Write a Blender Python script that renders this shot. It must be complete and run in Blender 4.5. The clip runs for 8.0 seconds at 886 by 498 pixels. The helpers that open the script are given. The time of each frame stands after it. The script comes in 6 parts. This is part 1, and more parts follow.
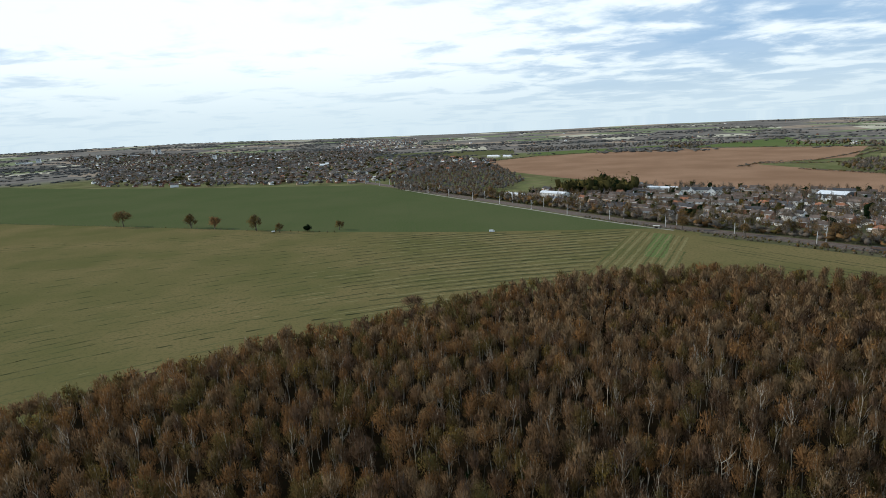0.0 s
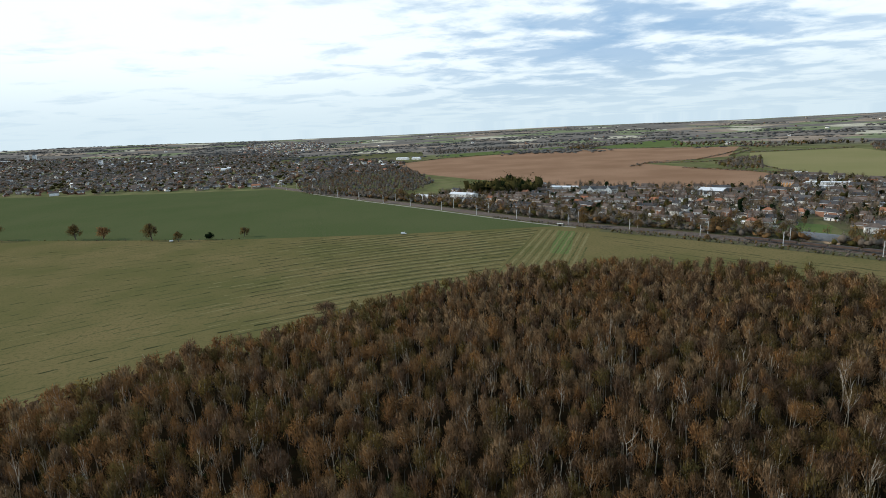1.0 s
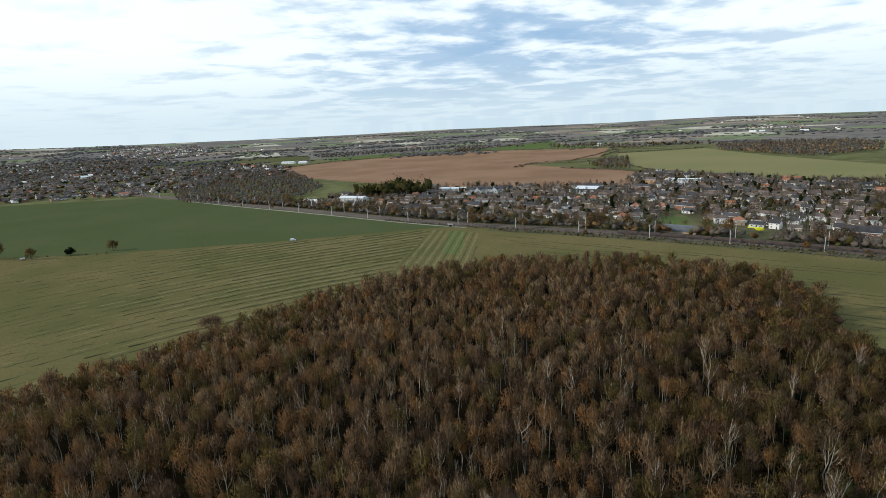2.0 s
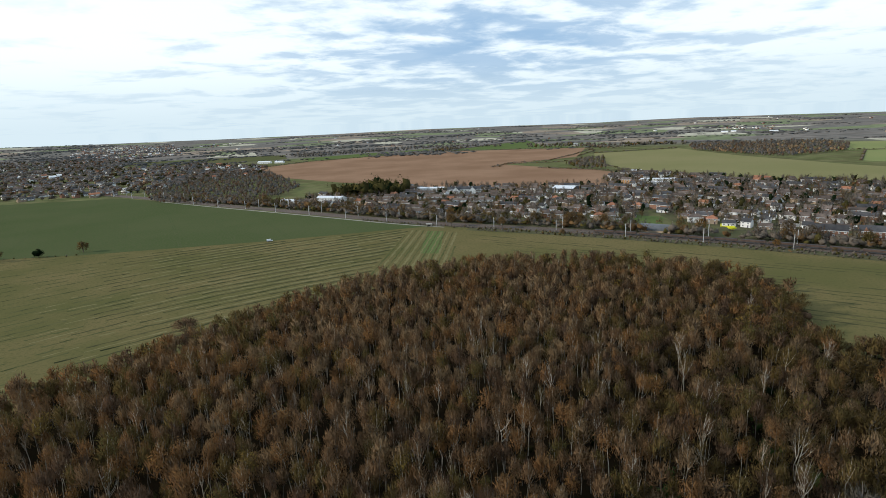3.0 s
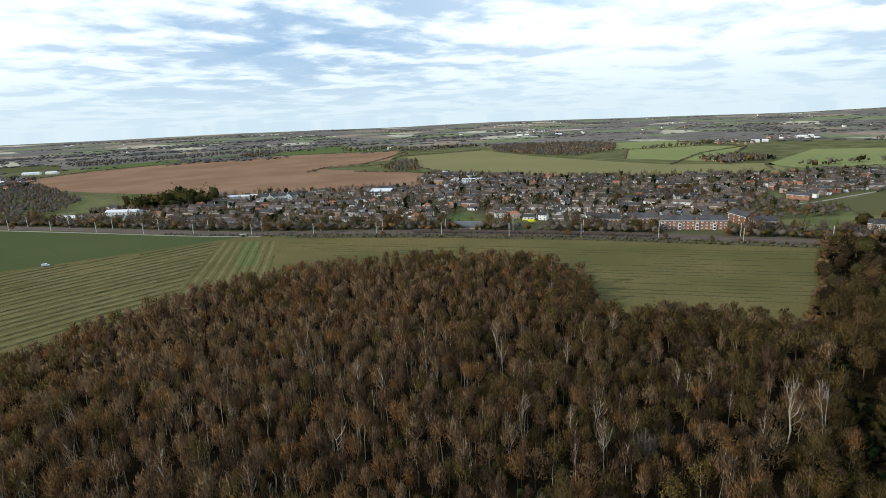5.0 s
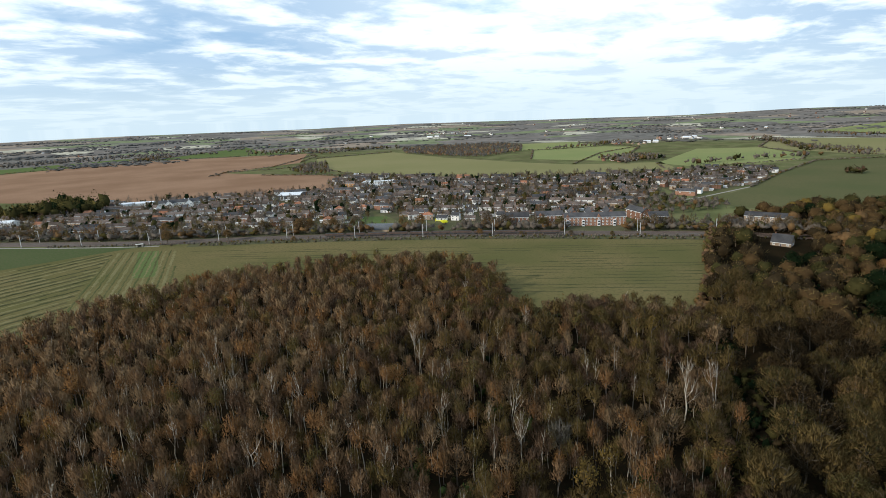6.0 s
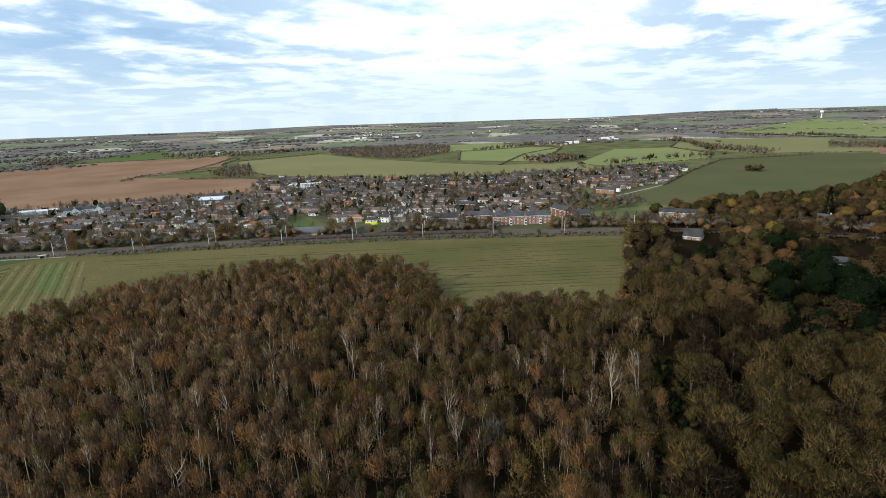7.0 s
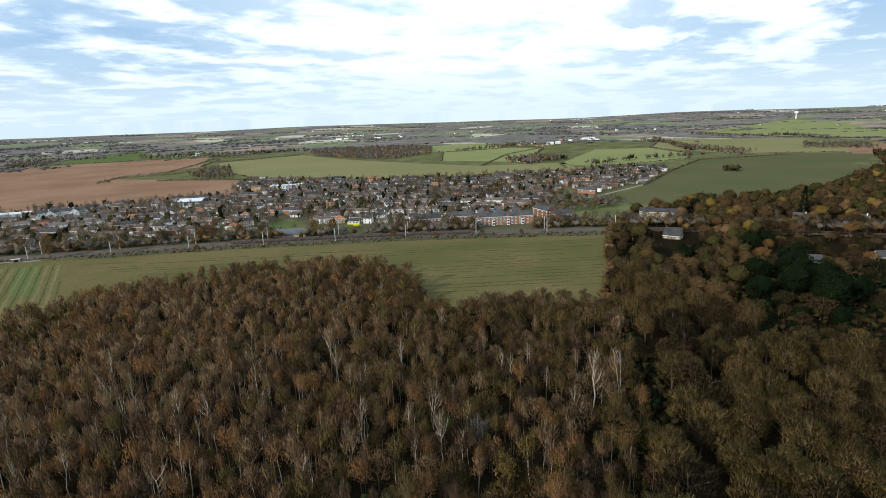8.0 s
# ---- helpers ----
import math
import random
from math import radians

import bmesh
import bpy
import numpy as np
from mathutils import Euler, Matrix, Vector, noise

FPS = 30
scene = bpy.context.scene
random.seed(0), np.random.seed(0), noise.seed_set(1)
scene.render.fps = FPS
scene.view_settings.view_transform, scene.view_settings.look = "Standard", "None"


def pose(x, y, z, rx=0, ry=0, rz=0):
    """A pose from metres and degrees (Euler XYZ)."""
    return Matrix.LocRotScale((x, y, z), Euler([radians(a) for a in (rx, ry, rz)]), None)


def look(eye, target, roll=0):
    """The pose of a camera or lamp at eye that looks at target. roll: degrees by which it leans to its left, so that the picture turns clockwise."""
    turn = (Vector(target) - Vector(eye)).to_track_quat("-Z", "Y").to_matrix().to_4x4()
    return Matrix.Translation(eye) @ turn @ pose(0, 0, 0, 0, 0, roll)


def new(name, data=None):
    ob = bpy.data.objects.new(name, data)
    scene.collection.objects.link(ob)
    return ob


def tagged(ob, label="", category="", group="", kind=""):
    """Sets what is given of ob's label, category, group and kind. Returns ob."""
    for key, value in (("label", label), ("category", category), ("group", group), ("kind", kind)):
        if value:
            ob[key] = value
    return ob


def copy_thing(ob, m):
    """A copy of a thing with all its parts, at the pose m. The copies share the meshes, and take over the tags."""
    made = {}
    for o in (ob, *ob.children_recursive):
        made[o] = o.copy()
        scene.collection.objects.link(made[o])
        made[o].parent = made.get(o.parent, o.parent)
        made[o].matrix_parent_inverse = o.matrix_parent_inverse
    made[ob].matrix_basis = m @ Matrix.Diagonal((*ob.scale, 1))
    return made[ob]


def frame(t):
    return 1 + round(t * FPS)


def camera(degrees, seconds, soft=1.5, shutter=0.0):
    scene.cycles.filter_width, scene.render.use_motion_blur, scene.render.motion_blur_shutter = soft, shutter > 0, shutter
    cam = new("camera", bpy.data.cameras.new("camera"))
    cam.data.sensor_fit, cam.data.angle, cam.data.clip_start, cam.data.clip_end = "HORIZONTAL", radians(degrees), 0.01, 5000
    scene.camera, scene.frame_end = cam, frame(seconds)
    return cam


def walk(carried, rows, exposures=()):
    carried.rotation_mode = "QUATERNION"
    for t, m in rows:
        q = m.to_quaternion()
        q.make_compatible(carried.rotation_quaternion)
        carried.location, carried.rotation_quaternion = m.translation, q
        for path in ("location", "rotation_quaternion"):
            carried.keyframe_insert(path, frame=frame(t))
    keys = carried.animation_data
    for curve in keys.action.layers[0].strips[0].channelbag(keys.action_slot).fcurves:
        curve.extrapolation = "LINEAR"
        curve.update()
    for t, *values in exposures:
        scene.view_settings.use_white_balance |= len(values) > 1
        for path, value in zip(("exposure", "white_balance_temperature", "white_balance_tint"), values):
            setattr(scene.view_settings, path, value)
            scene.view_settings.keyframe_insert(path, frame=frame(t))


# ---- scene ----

# The camera hovers at one spot, 100 m over a wood, and turns to its right.
EYE = 100.0
cam = camera(77.7, 8.0, soft=0.75)
TURNS = [  # seconds, rx, ry, rz
    (0.0, 77.38, 2.73, -0.61),
    (0.5, 77.29, 2.68, -3.93),
    (1.0, 77.19, 2.70, -9.95),
    (1.5, 77.06, 2.67, -16.37),
    (1.8, 76.99, 2.66, -19.90),
    (2.0, 76.95, 2.64, -21.36),
    (2.2, 76.92, 2.60, -22.20),
    (3.3, 76.79, 2.40, -24.75),
    (3.5, 76.76, 2.37, -26.13),
    (4.0, 76.65, 2.32, -31.69),
    (4.5, 76.55, 2.29, -37.56),
    (4.7, 76.51, 2.27, -39.60),
    (5.8, 76.35, 2.12, -49.70),
    (6.0, 76.31, 2.09, -51.57),
    (6.5, 76.24, 2.00, -55.82),
    (7.0, 76.20, 1.92, -58.94),
    (7.5, 76.19, 1.89, -60.08),
    (8.0, 76.21, 1.90, -60.75),
]
walk(cam, [(t, pose(0, 0, EYE, rx, ry, rz)) for t, rx, ry, rz in TURNS], [(0.0, -0.21), (4.5, -0.14), (8.0, -0.01)])

# ---- light ----
SUN_AZ, SUN_EL = radians(-70), radians(24)      # azimuth clockwise from +y
SUN_DIR = Vector((math.sin(SUN_AZ) * math.cos(SUN_EL), math.cos(SUN_AZ) * math.cos(SUN_EL), math.sin(SUN_EL)))
GLOW_DIR = Vector((math.sin(radians(-17)) * 0.95, math.cos(radians(-17)) * 0.95, 0.31))   # the thin bright parts of the clouds
GLOW_RIGHT = Vector((math.sin(radians(63)) * 0.97, math.cos(radians(63)) * 0.97, 0.25))
sun_data = bpy.data.lights.new("sun", "SUN")
sun_data.energy, sun_data.angle, sun_data.color = 3.3, radians(4), (1.0, 0.93, 0.82)
sun = new("sun", sun_data)
sun.matrix_world = look(SUN_DIR * 100, (0, 0, 0))

world = bpy.data.worlds.new("sky")
world.use_nodes = True
scene.world = world


class Nodes:
    """Short words for building a node tree."""

    def __init__(self, tree):
        self.tree = tree
        tree.nodes.clear()

    def add(self, kind, **kw):
        n = self.tree.nodes.new(kind)
        for key, value in kw.items():
            if key == "op":
                n.operation = value
            elif key == "blend":
                n.blend_type = value
        return n

    def join(self, a, b):
        self.tree.links.new(a, b)

    def put(self, socket, value):
        if isinstance(value, bpy.types.NodeSocket):
            self.tree.links.new(value, socket)
        elif value is not None:
            socket.default_value = value

    def math(self, op, a, b=None, c=None, clamp=False):
        n = self.add("ShaderNodeMath", op=op)
        n.use_clamp = clamp
        for s, v in zip(n.inputs, (a, b, c)):
            self.put(s, v)
        return n.outputs[0]

    def vmath(self, op, a, b=None, out=0):
        n = self.add("ShaderNodeVectorMath", op=op)
        self.put(n.inputs[0], a)
        if b is not None:
            self.put(n.inputs[1], b)
        return n.outputs[out]

    def mix(self, fac, a, b, blend="MIX"):
        n = self.add("ShaderNodeMix")
        n.data_type, n.blend_type, n.clamp_factor = "RGBA", blend, True
        self.put(n.inputs[0], fac)
        self.put(n.inputs[6], a)
        self.put(n.inputs[7], b)
        return n.outputs[2]

    def noise(self, vec, scale, detail=4.0, rough=0.55, distortion=0.0):
        n = self.add("ShaderNodeTexNoise")
        self.put(n.inputs["Vector"], vec)
        n.inputs["Scale"].default_value, n.inputs["Detail"].default_value = scale, detail
        n.inputs["Roughness"].default_value, n.inputs["Distortion"].default_value = rough, distortion
        return n.outputs["Fac"]

    def span(self, value, lo, hi):
        n = self.add("ShaderNodeMapRange")
        n.interpolation_type = "SMOOTHSTEP"
        self.put(n.inputs["Value"], value)
        n.inputs["From Min"].default_value, n.inputs["From Max"].default_value = lo, hi
        return n.outputs["Result"]


def build_sky():
    n = Nodes(world.node_tree)
    out = n.add("ShaderNodeOutputWorld")
    back = n.add("ShaderNodeBackground")
    n.join(back.outputs[0], out.inputs[0])
    back.inputs["Strength"].default_value = 0.1
    clear = n.add("ShaderNodeTexSky")
    clear.sky_type, clear.sun_disc = "NISHITA", False
    clear.sun_elevation, clear.sun_rotation = SUN_EL, SUN_AZ
    clear.air_density, clear.dust_density, clear.ozone_density = 1.0, 1.5, 1.5
    way = n.vmath("NORMALIZE", n.add("ShaderNodeTexCoord").outputs["Generated"])
    xyz = n.add("ShaderNodeSeparateXYZ")
    n.join(way, xyz.inputs[0])
    # a flat cloud deck seen in perspective
    height = n.math("ADD", n.math("MAXIMUM", xyz.outputs[2], 0.0), 0.10)
    flat = n.add("ShaderNodeCombineXYZ")
    n.join(n.math("DIVIDE", xyz.outputs[0], height), flat.inputs[0])
    n.join(n.math("DIVIDE", xyz.outputs[1], height), flat.inputs[1])
    deck = n.vmath("ADD", flat.outputs[0], (3.1, 1.7, 0.0))
    big = n.noise(deck, 0.45, 3.0, 0.5)
    small = n.noise(n.vmath("MULTIPLY", deck, (1.0, 1.1, 1.0)), 2.1, 7.0, 0.55, 0.15)
    streak = n.noise(n.vmath("MULTIPLY", deck, (1.0, 1.15, 1.0)), 1.35, 6.0, 0.58, 0.25)
    cover = n.math("ADD", n.math("MULTIPLY", big, 0.45), n.math("MULTIPLY", small, 0.55))
    near = lambda d, p: n.math("POWER", n.math("MAXIMUM", n.vmath("DOT_PRODUCT", way, d, 1), 0.0), p)
    glow = n.math("ADD", near(tuple(GLOW_DIR), 8.0), n.math("MULTIPLY", near(tuple(GLOW_RIGHT), 16.0), 0.7))
    white = n.span(n.math("ADD", cover, n.math("MULTIPLY", glow, 0.10)), 0.36, 0.52)
    grey = n.span(n.math("SUBTRACT", streak, n.math("MULTIPLY", glow, 0.15)), 0.40, 0.56)
    shade = n.mix(grey, (10.8, 12.1, 12.9, 1), (4.3, 6.4, 9.0, 1))
    cloud = n.mix(n.math("MULTIPLY", glow, 0.75, clamp=True), shade, (11.8, 13.0, 13.2, 1))
    blue = n.mix(0.8, clear.outputs[0], (4.0, 6.4, 9.6, 1))
    blue = n.mix(n.math("MULTIPLY", glow, 0.6, clamp=True), blue, (9.0, 12.0, 14.0, 1))
    sky = n.mix(white, blue, cloud)
    pale = n.span(xyz.outputs[2], 0.13, 0.0)
    n.join(n.mix(n.math("MULTIPLY", pale, 0.85), sky, (7.5, 9.2, 10.2, 1)), back.inputs["Color"])


build_sky()


# ---- materials ----
def material(name, colours, scale=1.0, fine=8.0, rough=0.85, bump=0.3, metal=0.0, spread=0.0, island=0.0, stretch=None, specular=0.0, thin=0.0):
    """Colours mixed by a coarse and a fine noise in world space; spread and island vary it object by object and piece by piece."""
    m = bpy.data.materials.new(name)
    m.use_nodes = True
    n = Nodes(m.node_tree)
    out, bsdf = n.add("ShaderNodeOutputMaterial"), n.add("ShaderNodeBsdfPrincipled")
    n.join(bsdf.outputs[0], out.inputs[0])
    place = n.add("ShaderNodeNewGeometry")
    at = place.outputs["Position"]
    if stretch:
        at = n.vmath("MULTIPLY", at, stretch)
    coarse = n.span(n.noise(at, scale, 3.0), 0.3, 0.7)
    grain = n.noise(at, scale * fine, 4.0, 0.65)
    cols = [(*c, 1) for c in colours]
    col = n.mix(coarse, cols[0], cols[1])
    if len(cols) > 2:
        col = n.mix(n.span(grain, 0.42, 0.72), col, cols[2])
    tone = n.math("ADD", n.math("MULTIPLY", grain, 0.6), 0.7)
    if spread:
        rnd = n.add("ShaderNodeObjectInfo").outputs["Random"]
        tone = n.math("MULTIPLY", tone, n.math("ADD", n.math("MULTIPLY", rnd, spread), 1 - spread / 2))
    if island:
        tone = n.math("MULTIPLY", tone, n.math("ADD", n.math("MULTIPLY", place.outputs["Random Per Island"], island), 1 - island / 2))
    col = n.mix(1.0, col, tone, "MULTIPLY")
    n.join(col, bsdf.inputs["Base Color"])
    n.put(bsdf.inputs["Roughness"], rough)
    n.put(bsdf.inputs["Metallic"], metal)
    n.put(bsdf.inputs["Specular IOR Level"], specular)
    if bump:
        b = n.add("ShaderNodeBump")
        b.inputs["Strength"].default_value, b.inputs["Distance"].default_value = bump, 0.5 / (scale * fine)
        n.join(grain, b.inputs["Height"])
        n.join(b.outputs[0], bsdf.inputs["Normal"])
    if thin:
        through_ = n.add("ShaderNodeBsdfTranslucent")
        n.join(col, through_.inputs["Color"])
        both = n.add("ShaderNodeMixShader")
        both.inputs[0].default_value = thin
        n.join(bsdf.outputs[0], both.inputs[1])
        n.join(through_.outputs[0], both.inputs[2])
        n.join(both.outputs[0], out.inputs[0])
    return m


def glass_material(name):
    m = bpy.data.materials.new(name)
    m.use_nodes = True
    b = m.node_tree.nodes["Principled BSDF"]
    b.inputs["Base Color"].default_value = (0.03, 0.035, 0.04, 1)
    b.inputs["Roughness"].default_value = 0.08
    return m


def car_paint():
    """Car lacquer in white, silver, blue or black, by the car."""
    m = bpy.data.materials.new("car_paint")
    m.use_nodes = True
    b = m.node_tree.nodes["Principled BSDF"]
    ramp = m.node_tree.nodes.new("ShaderNodeValToRGB")
    ramp.color_ramp.interpolation = "CONSTANT"
    for p, c in ((0.35, (0.45, 0.47, 0.5, 1)), (0.6, (0.08, 0.14, 0.3, 1)), (0.8, (0.04, 0.04, 0.045, 1))):
        ramp.color_ramp.elements.new(p).color = c
    ramp.color_ramp.elements[0].color = (0.75, 0.75, 0.74, 1)
    info = m.node_tree.nodes.new("ShaderNodeObjectInfo")
    m.node_tree.links.new(info.outputs["Random"], ramp.inputs[0])
    m.node_tree.links.new(ramp.outputs[0], b.inputs["Base Color"])
    b.inputs["Roughness"].default_value = 0.25
    return m


M = {
    "ground": material("rough_grass", [(0.075, 0.085, 0.035), (0.10, 0.085, 0.045), (0.06, 0.055, 0.03)], 0.012, 30),
    "stubble": material("mown_grass", [(0.106, 0.101, 0.039), (0.168, 0.131, 0.060), (0.082, 0.078, 0.032)], 0.012, 40),
    "windrow": material("cut_grass_row", [(0.066, 0.067, 0.030), (0.104, 0.090, 0.044), (0.052, 0.054, 0.025)], 0.05, 12),
    "winter_crop": material("winter_wheat", [(0.066, 0.088, 0.034), (0.080, 0.096, 0.041), (0.084, 0.083, 0.043)], 0.01, 50),
    "plough": material("ploughed_soil", [(0.220, 0.130, 0.080), (0.308, 0.190, 0.122), (0.200, 0.118, 0.072)], 0.008, 60),
    "olive": material("olive_meadow", [(0.199, 0.187, 0.084), (0.230, 0.204, 0.099), (0.168, 0.159, 0.072)], 0.006, 60),
    "dull": material("dull_meadow", [(0.092, 0.099, 0.044), (0.118, 0.109, 0.053), (0.076, 0.080, 0.038)], 0.008, 40),
    "bright": material("bright_pasture", [(0.201, 0.226, 0.091), (0.244, 0.244, 0.104), (0.165, 0.189, 0.076)], 0.006, 60),
    "green": material("green_pasture", [(0.095, 0.130, 0.045), (0.115, 0.138, 0.052), (0.085, 0.11, 0.042)], 0.006, 60),
    # leaf litter darkened further: the shade beneath the crowns is in its colour
    "shaded_litter": material("shaded_leaf_litter", [(0.015, 0.0105, 0.006), (0.022, 0.014, 0.0075), (0.009, 0.010, 0.005)], 0.06, 14),
    "bark": material("birch_bark", [(0.515, 0.459, 0.363), (0.672, 0.616, 0.506), (0.224, 0.179, 0.132)], 0.5, 6, island=0.5),
    "oak_bark": material("oak_bark", [(0.10, 0.08, 0.06), (0.14, 0.115, 0.085)], 0.5, 6, island=0.4),
    "twig": material("birch_twigs", [(0.184, 0.112, 0.059), (0.242, 0.149, 0.079)], 0.12, 4, bump=0, island=0.18, spread=0.25, thin=0.3),
    "pale_twig": material("pale_twigs", [(0.14, 0.12, 0.085), (0.18, 0.155, 0.11)], 0.12, 4, bump=0, island=0.6, thin=0.35),
    "warm_twig": material("warm_twigs", [(0.216, 0.115, 0.049), (0.278, 0.148, 0.063)], 0.12, 4, bump=0, island=0.18, spread=0.25, thin=0.3),
    "dark_twig": material("dark_twigs", [(0.115, 0.072, 0.043), (0.155, 0.095, 0.058)], 0.12, 4, bump=0, island=0.18, spread=0.25, thin=0.3),
    "light_twig": material("light_twigs", [(0.237, 0.157, 0.085), (0.295, 0.195, 0.106)], 0.12, 4, bump=0, island=0.18, spread=0.25, thin=0.3),
    "grey_bark": material("grey_bark", [(0.15, 0.13, 0.11), (0.22, 0.19, 0.16)], 0.5, 6, island=0.5),
    "garden": material("garden_ground", [(0.086, 0.088, 0.044), (0.120, 0.104, 0.060), (0.068, 0.070, 0.039)], 0.05, 12),
    "green_row": material("green_row", [(0.078, 0.084, 0.034), (0.104, 0.098, 0.044)], 0.05, 12),
    "hay": material("pale_hay", [(0.160, 0.140, 0.066), (0.195, 0.165, 0.082), (0.12, 0.116, 0.052)], 0.04, 14),
    "tramline": material("tramline", [(0.068, 0.086, 0.036), (0.080, 0.090, 0.042)], 0.03, 14),
    # woods lightened and greyed: the haze of distance is mixed into the base colour
    "far_wood": material("hazed_bare_woods", [(0.151, 0.145, 0.136), (0.186, 0.172, 0.156), (0.128, 0.127, 0.118)], 0.004, 10, bump=0, island=0.2, thin=0.35),
    "oak_twig": material("oak_twigs", [(0.127, 0.086, 0.033), (0.177, 0.123, 0.047)], 0.12, 4, bump=0, island=0.18, spread=0.25, thin=0.3),
    "brown_leaf": material("brown_leaves", [(0.155, 0.092, 0.042), (0.205, 0.122, 0.055)], 0.1, 5, bump=0, island=0.14, rough=0.7, thin=0.3),
    "orange_leaf": material("orange_leaves", [(0.220, 0.112, 0.038), (0.280, 0.146, 0.050)], 0.1, 5, bump=0, island=0.14, rough=0.7, thin=0.3),
    "ochre_leaf": material("ochre_leaves", [(0.161, 0.106, 0.028), (0.207, 0.138, 0.036)], 0.1, 5, bump=0, island=0.14, rough=0.7, thin=0.3),
    "olive_leaf": material("olive_leaves", [(0.089, 0.074, 0.025), (0.120, 0.100, 0.034)], 0.1, 5, bump=0, island=0.14, rough=0.7, thin=0.3),
    "green_leaf": material("evergreen_leaves", [(0.009, 0.016, 0.007), (0.014, 0.025, 0.010)], 0.1, 5, bump=0, island=0.16, rough=0.7, thin=0.35),
    "fresh_leaf": material("fresh_green_leaves", [(0.045, 0.070, 0.022), (0.062, 0.092, 0.030)], 0.1, 5, bump=0, island=0.14, rough=0.7, thin=0.3),
    # darker copies of the olive, brown and oak twig colours, with shade painted in
    "deep_olive": material("shaded_olive_leaves", [(0.043, 0.039, 0.014), (0.061, 0.054, 0.020)], 0.1, 5, bump=0, island=0.14, rough=0.7, thin=0.3),
    "deep_brown": material("shaded_brown_leaves", [(0.071, 0.044, 0.020), (0.098, 0.061, 0.027)], 0.1, 5, bump=0, island=0.14, rough=0.7, thin=0.3),
    "deep_twig": material("shaded_oak_twigs", [(0.037, 0.026, 0.014), (0.053, 0.038, 0.020)], 0.12, 4, bump=0, island=0.18, spread=0.25, thin=0.3),
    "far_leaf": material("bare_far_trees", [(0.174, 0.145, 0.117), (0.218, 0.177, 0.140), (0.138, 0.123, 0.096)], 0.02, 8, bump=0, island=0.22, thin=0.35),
    "brick": material("red_brick", [(0.22, 0.115, 0.078), (0.27, 0.15, 0.10)], 0.3, 10, spread=0.5),
    "buff_brick": material("buff_brick", [(0.29, 0.215, 0.15), (0.35, 0.265, 0.19)], 0.3, 10, spread=0.5),
    "render": material("white_render", [(0.78, 0.76, 0.71), (0.84, 0.82, 0.78)], 0.3, 8, spread=0.2),
    "tile": material("brown_roof_tiles", [(0.092, 0.074, 0.064), (0.150, 0.118, 0.100)], 0.2, 10, spread=0.7),
    "slate": material("grey_slates", [(0.052, 0.052, 0.055), (0.084, 0.081, 0.081)], 0.2, 10, spread=0.5, rough=0.75, specular=0.05),
    "red_tile": material("orange_roof_tiles", [(0.30, 0.13, 0.08), (0.35, 0.17, 0.10)], 0.2, 10, spread=0.4),
    "white": material("white_paint", [(0.72, 0.72, 0.70), (0.78, 0.78, 0.76)], 0.5, 8, bump=0.05, rough=0.5, specular=0.4),
    "glass": glass_material("window_glass"),
    "dark_door": material("painted_door", [(0.10, 0.04, 0.03), (0.06, 0.07, 0.10)], 0.05, 8, bump=0, spread=0.8, rough=0.5),
    "steel": material("galvanised_steel", [(0.42, 0.42, 0.41), (0.50, 0.50, 0.48)], 0.5, 6, bump=0, rough=0.5, specular=0.4),
    "rust": material("rusty_steel", [(0.075, 0.05, 0.04), (0.11, 0.07, 0.05)], 0.4, 8, rough=0.7, specular=0.4),
    "black": material("dark_paint", [(0.03, 0.03, 0.032), (0.05, 0.048, 0.046)], 0.4, 8, rough=0.6, specular=0.4),
    "ballast": material("track_ballast", [(0.120, 0.106, 0.092), (0.160, 0.140, 0.122), (0.085, 0.075, 0.066)], 0.06, 30),
    "gravel": material("pale_gravel", [(0.26, 0.24, 0.20), (0.33, 0.30, 0.25)], 0.05, 30),
    "asphalt": material("asphalt", [(0.055, 0.055, 0.057), (0.07, 0.07, 0.07)], 0.1, 20),
    "sheet": material("white_sheet_roof", [(0.62, 0.64, 0.66), (0.70, 0.71, 0.72)], 0.08, 8, bump=0.05, rough=0.5, specular=0.4),
    "grey_sheet": material("grey_sheet_roof", [(0.09, 0.095, 0.10), (0.125, 0.13, 0.135)], 0.08, 8, bump=0.05, rough=0.5, specular=0.15),
    "car": car_paint(),
    "orange_render": material("orange_render", [(0.55, 0.27, 0.10), (0.62, 0.33, 0.14)], 0.3, 8),
    "yellow": material("yellow_paint", [(0.75, 0.72, 0.02), (0.80, 0.78, 0.04)], 0.4, 6, bump=0, rough=0.5, specular=0.4),
}


# ---- building blocks ----
def sheet_mesh(name, verts, tris, mats, index=None, normals=None):
    """A mesh of triangles from arrays; normals: rounded shading for foliage, one for each vertex."""
    me = bpy.data.meshes.new(name)
    verts, tris = np.asarray(verts, np.float32), np.asarray(tris, np.int32)
    me.vertices.add(len(verts))
    me.vertices.foreach_set("co", verts.ravel())
    me.loops.add(tris.size)
    me.loops.foreach_set("vertex_index", tris.ravel())
    me.polygons.add(len(tris))
    me.polygons.foreach_set("loop_start", np.arange(0, tris.size, 3, dtype=np.int32))
    for m in mats:
        me.materials.append(m)
    if index is not None:
        me.polygons.foreach_set("material_index", np.asarray(index, np.int32))
    me.update(calc_edges=True)
    if normals is not None:
        a = me.attributes.new("custom_normal", "FLOAT_VECTOR", "POINT")
        a.data.foreach_set("vector", np.asarray(normals, np.float32).ravel())
    return me


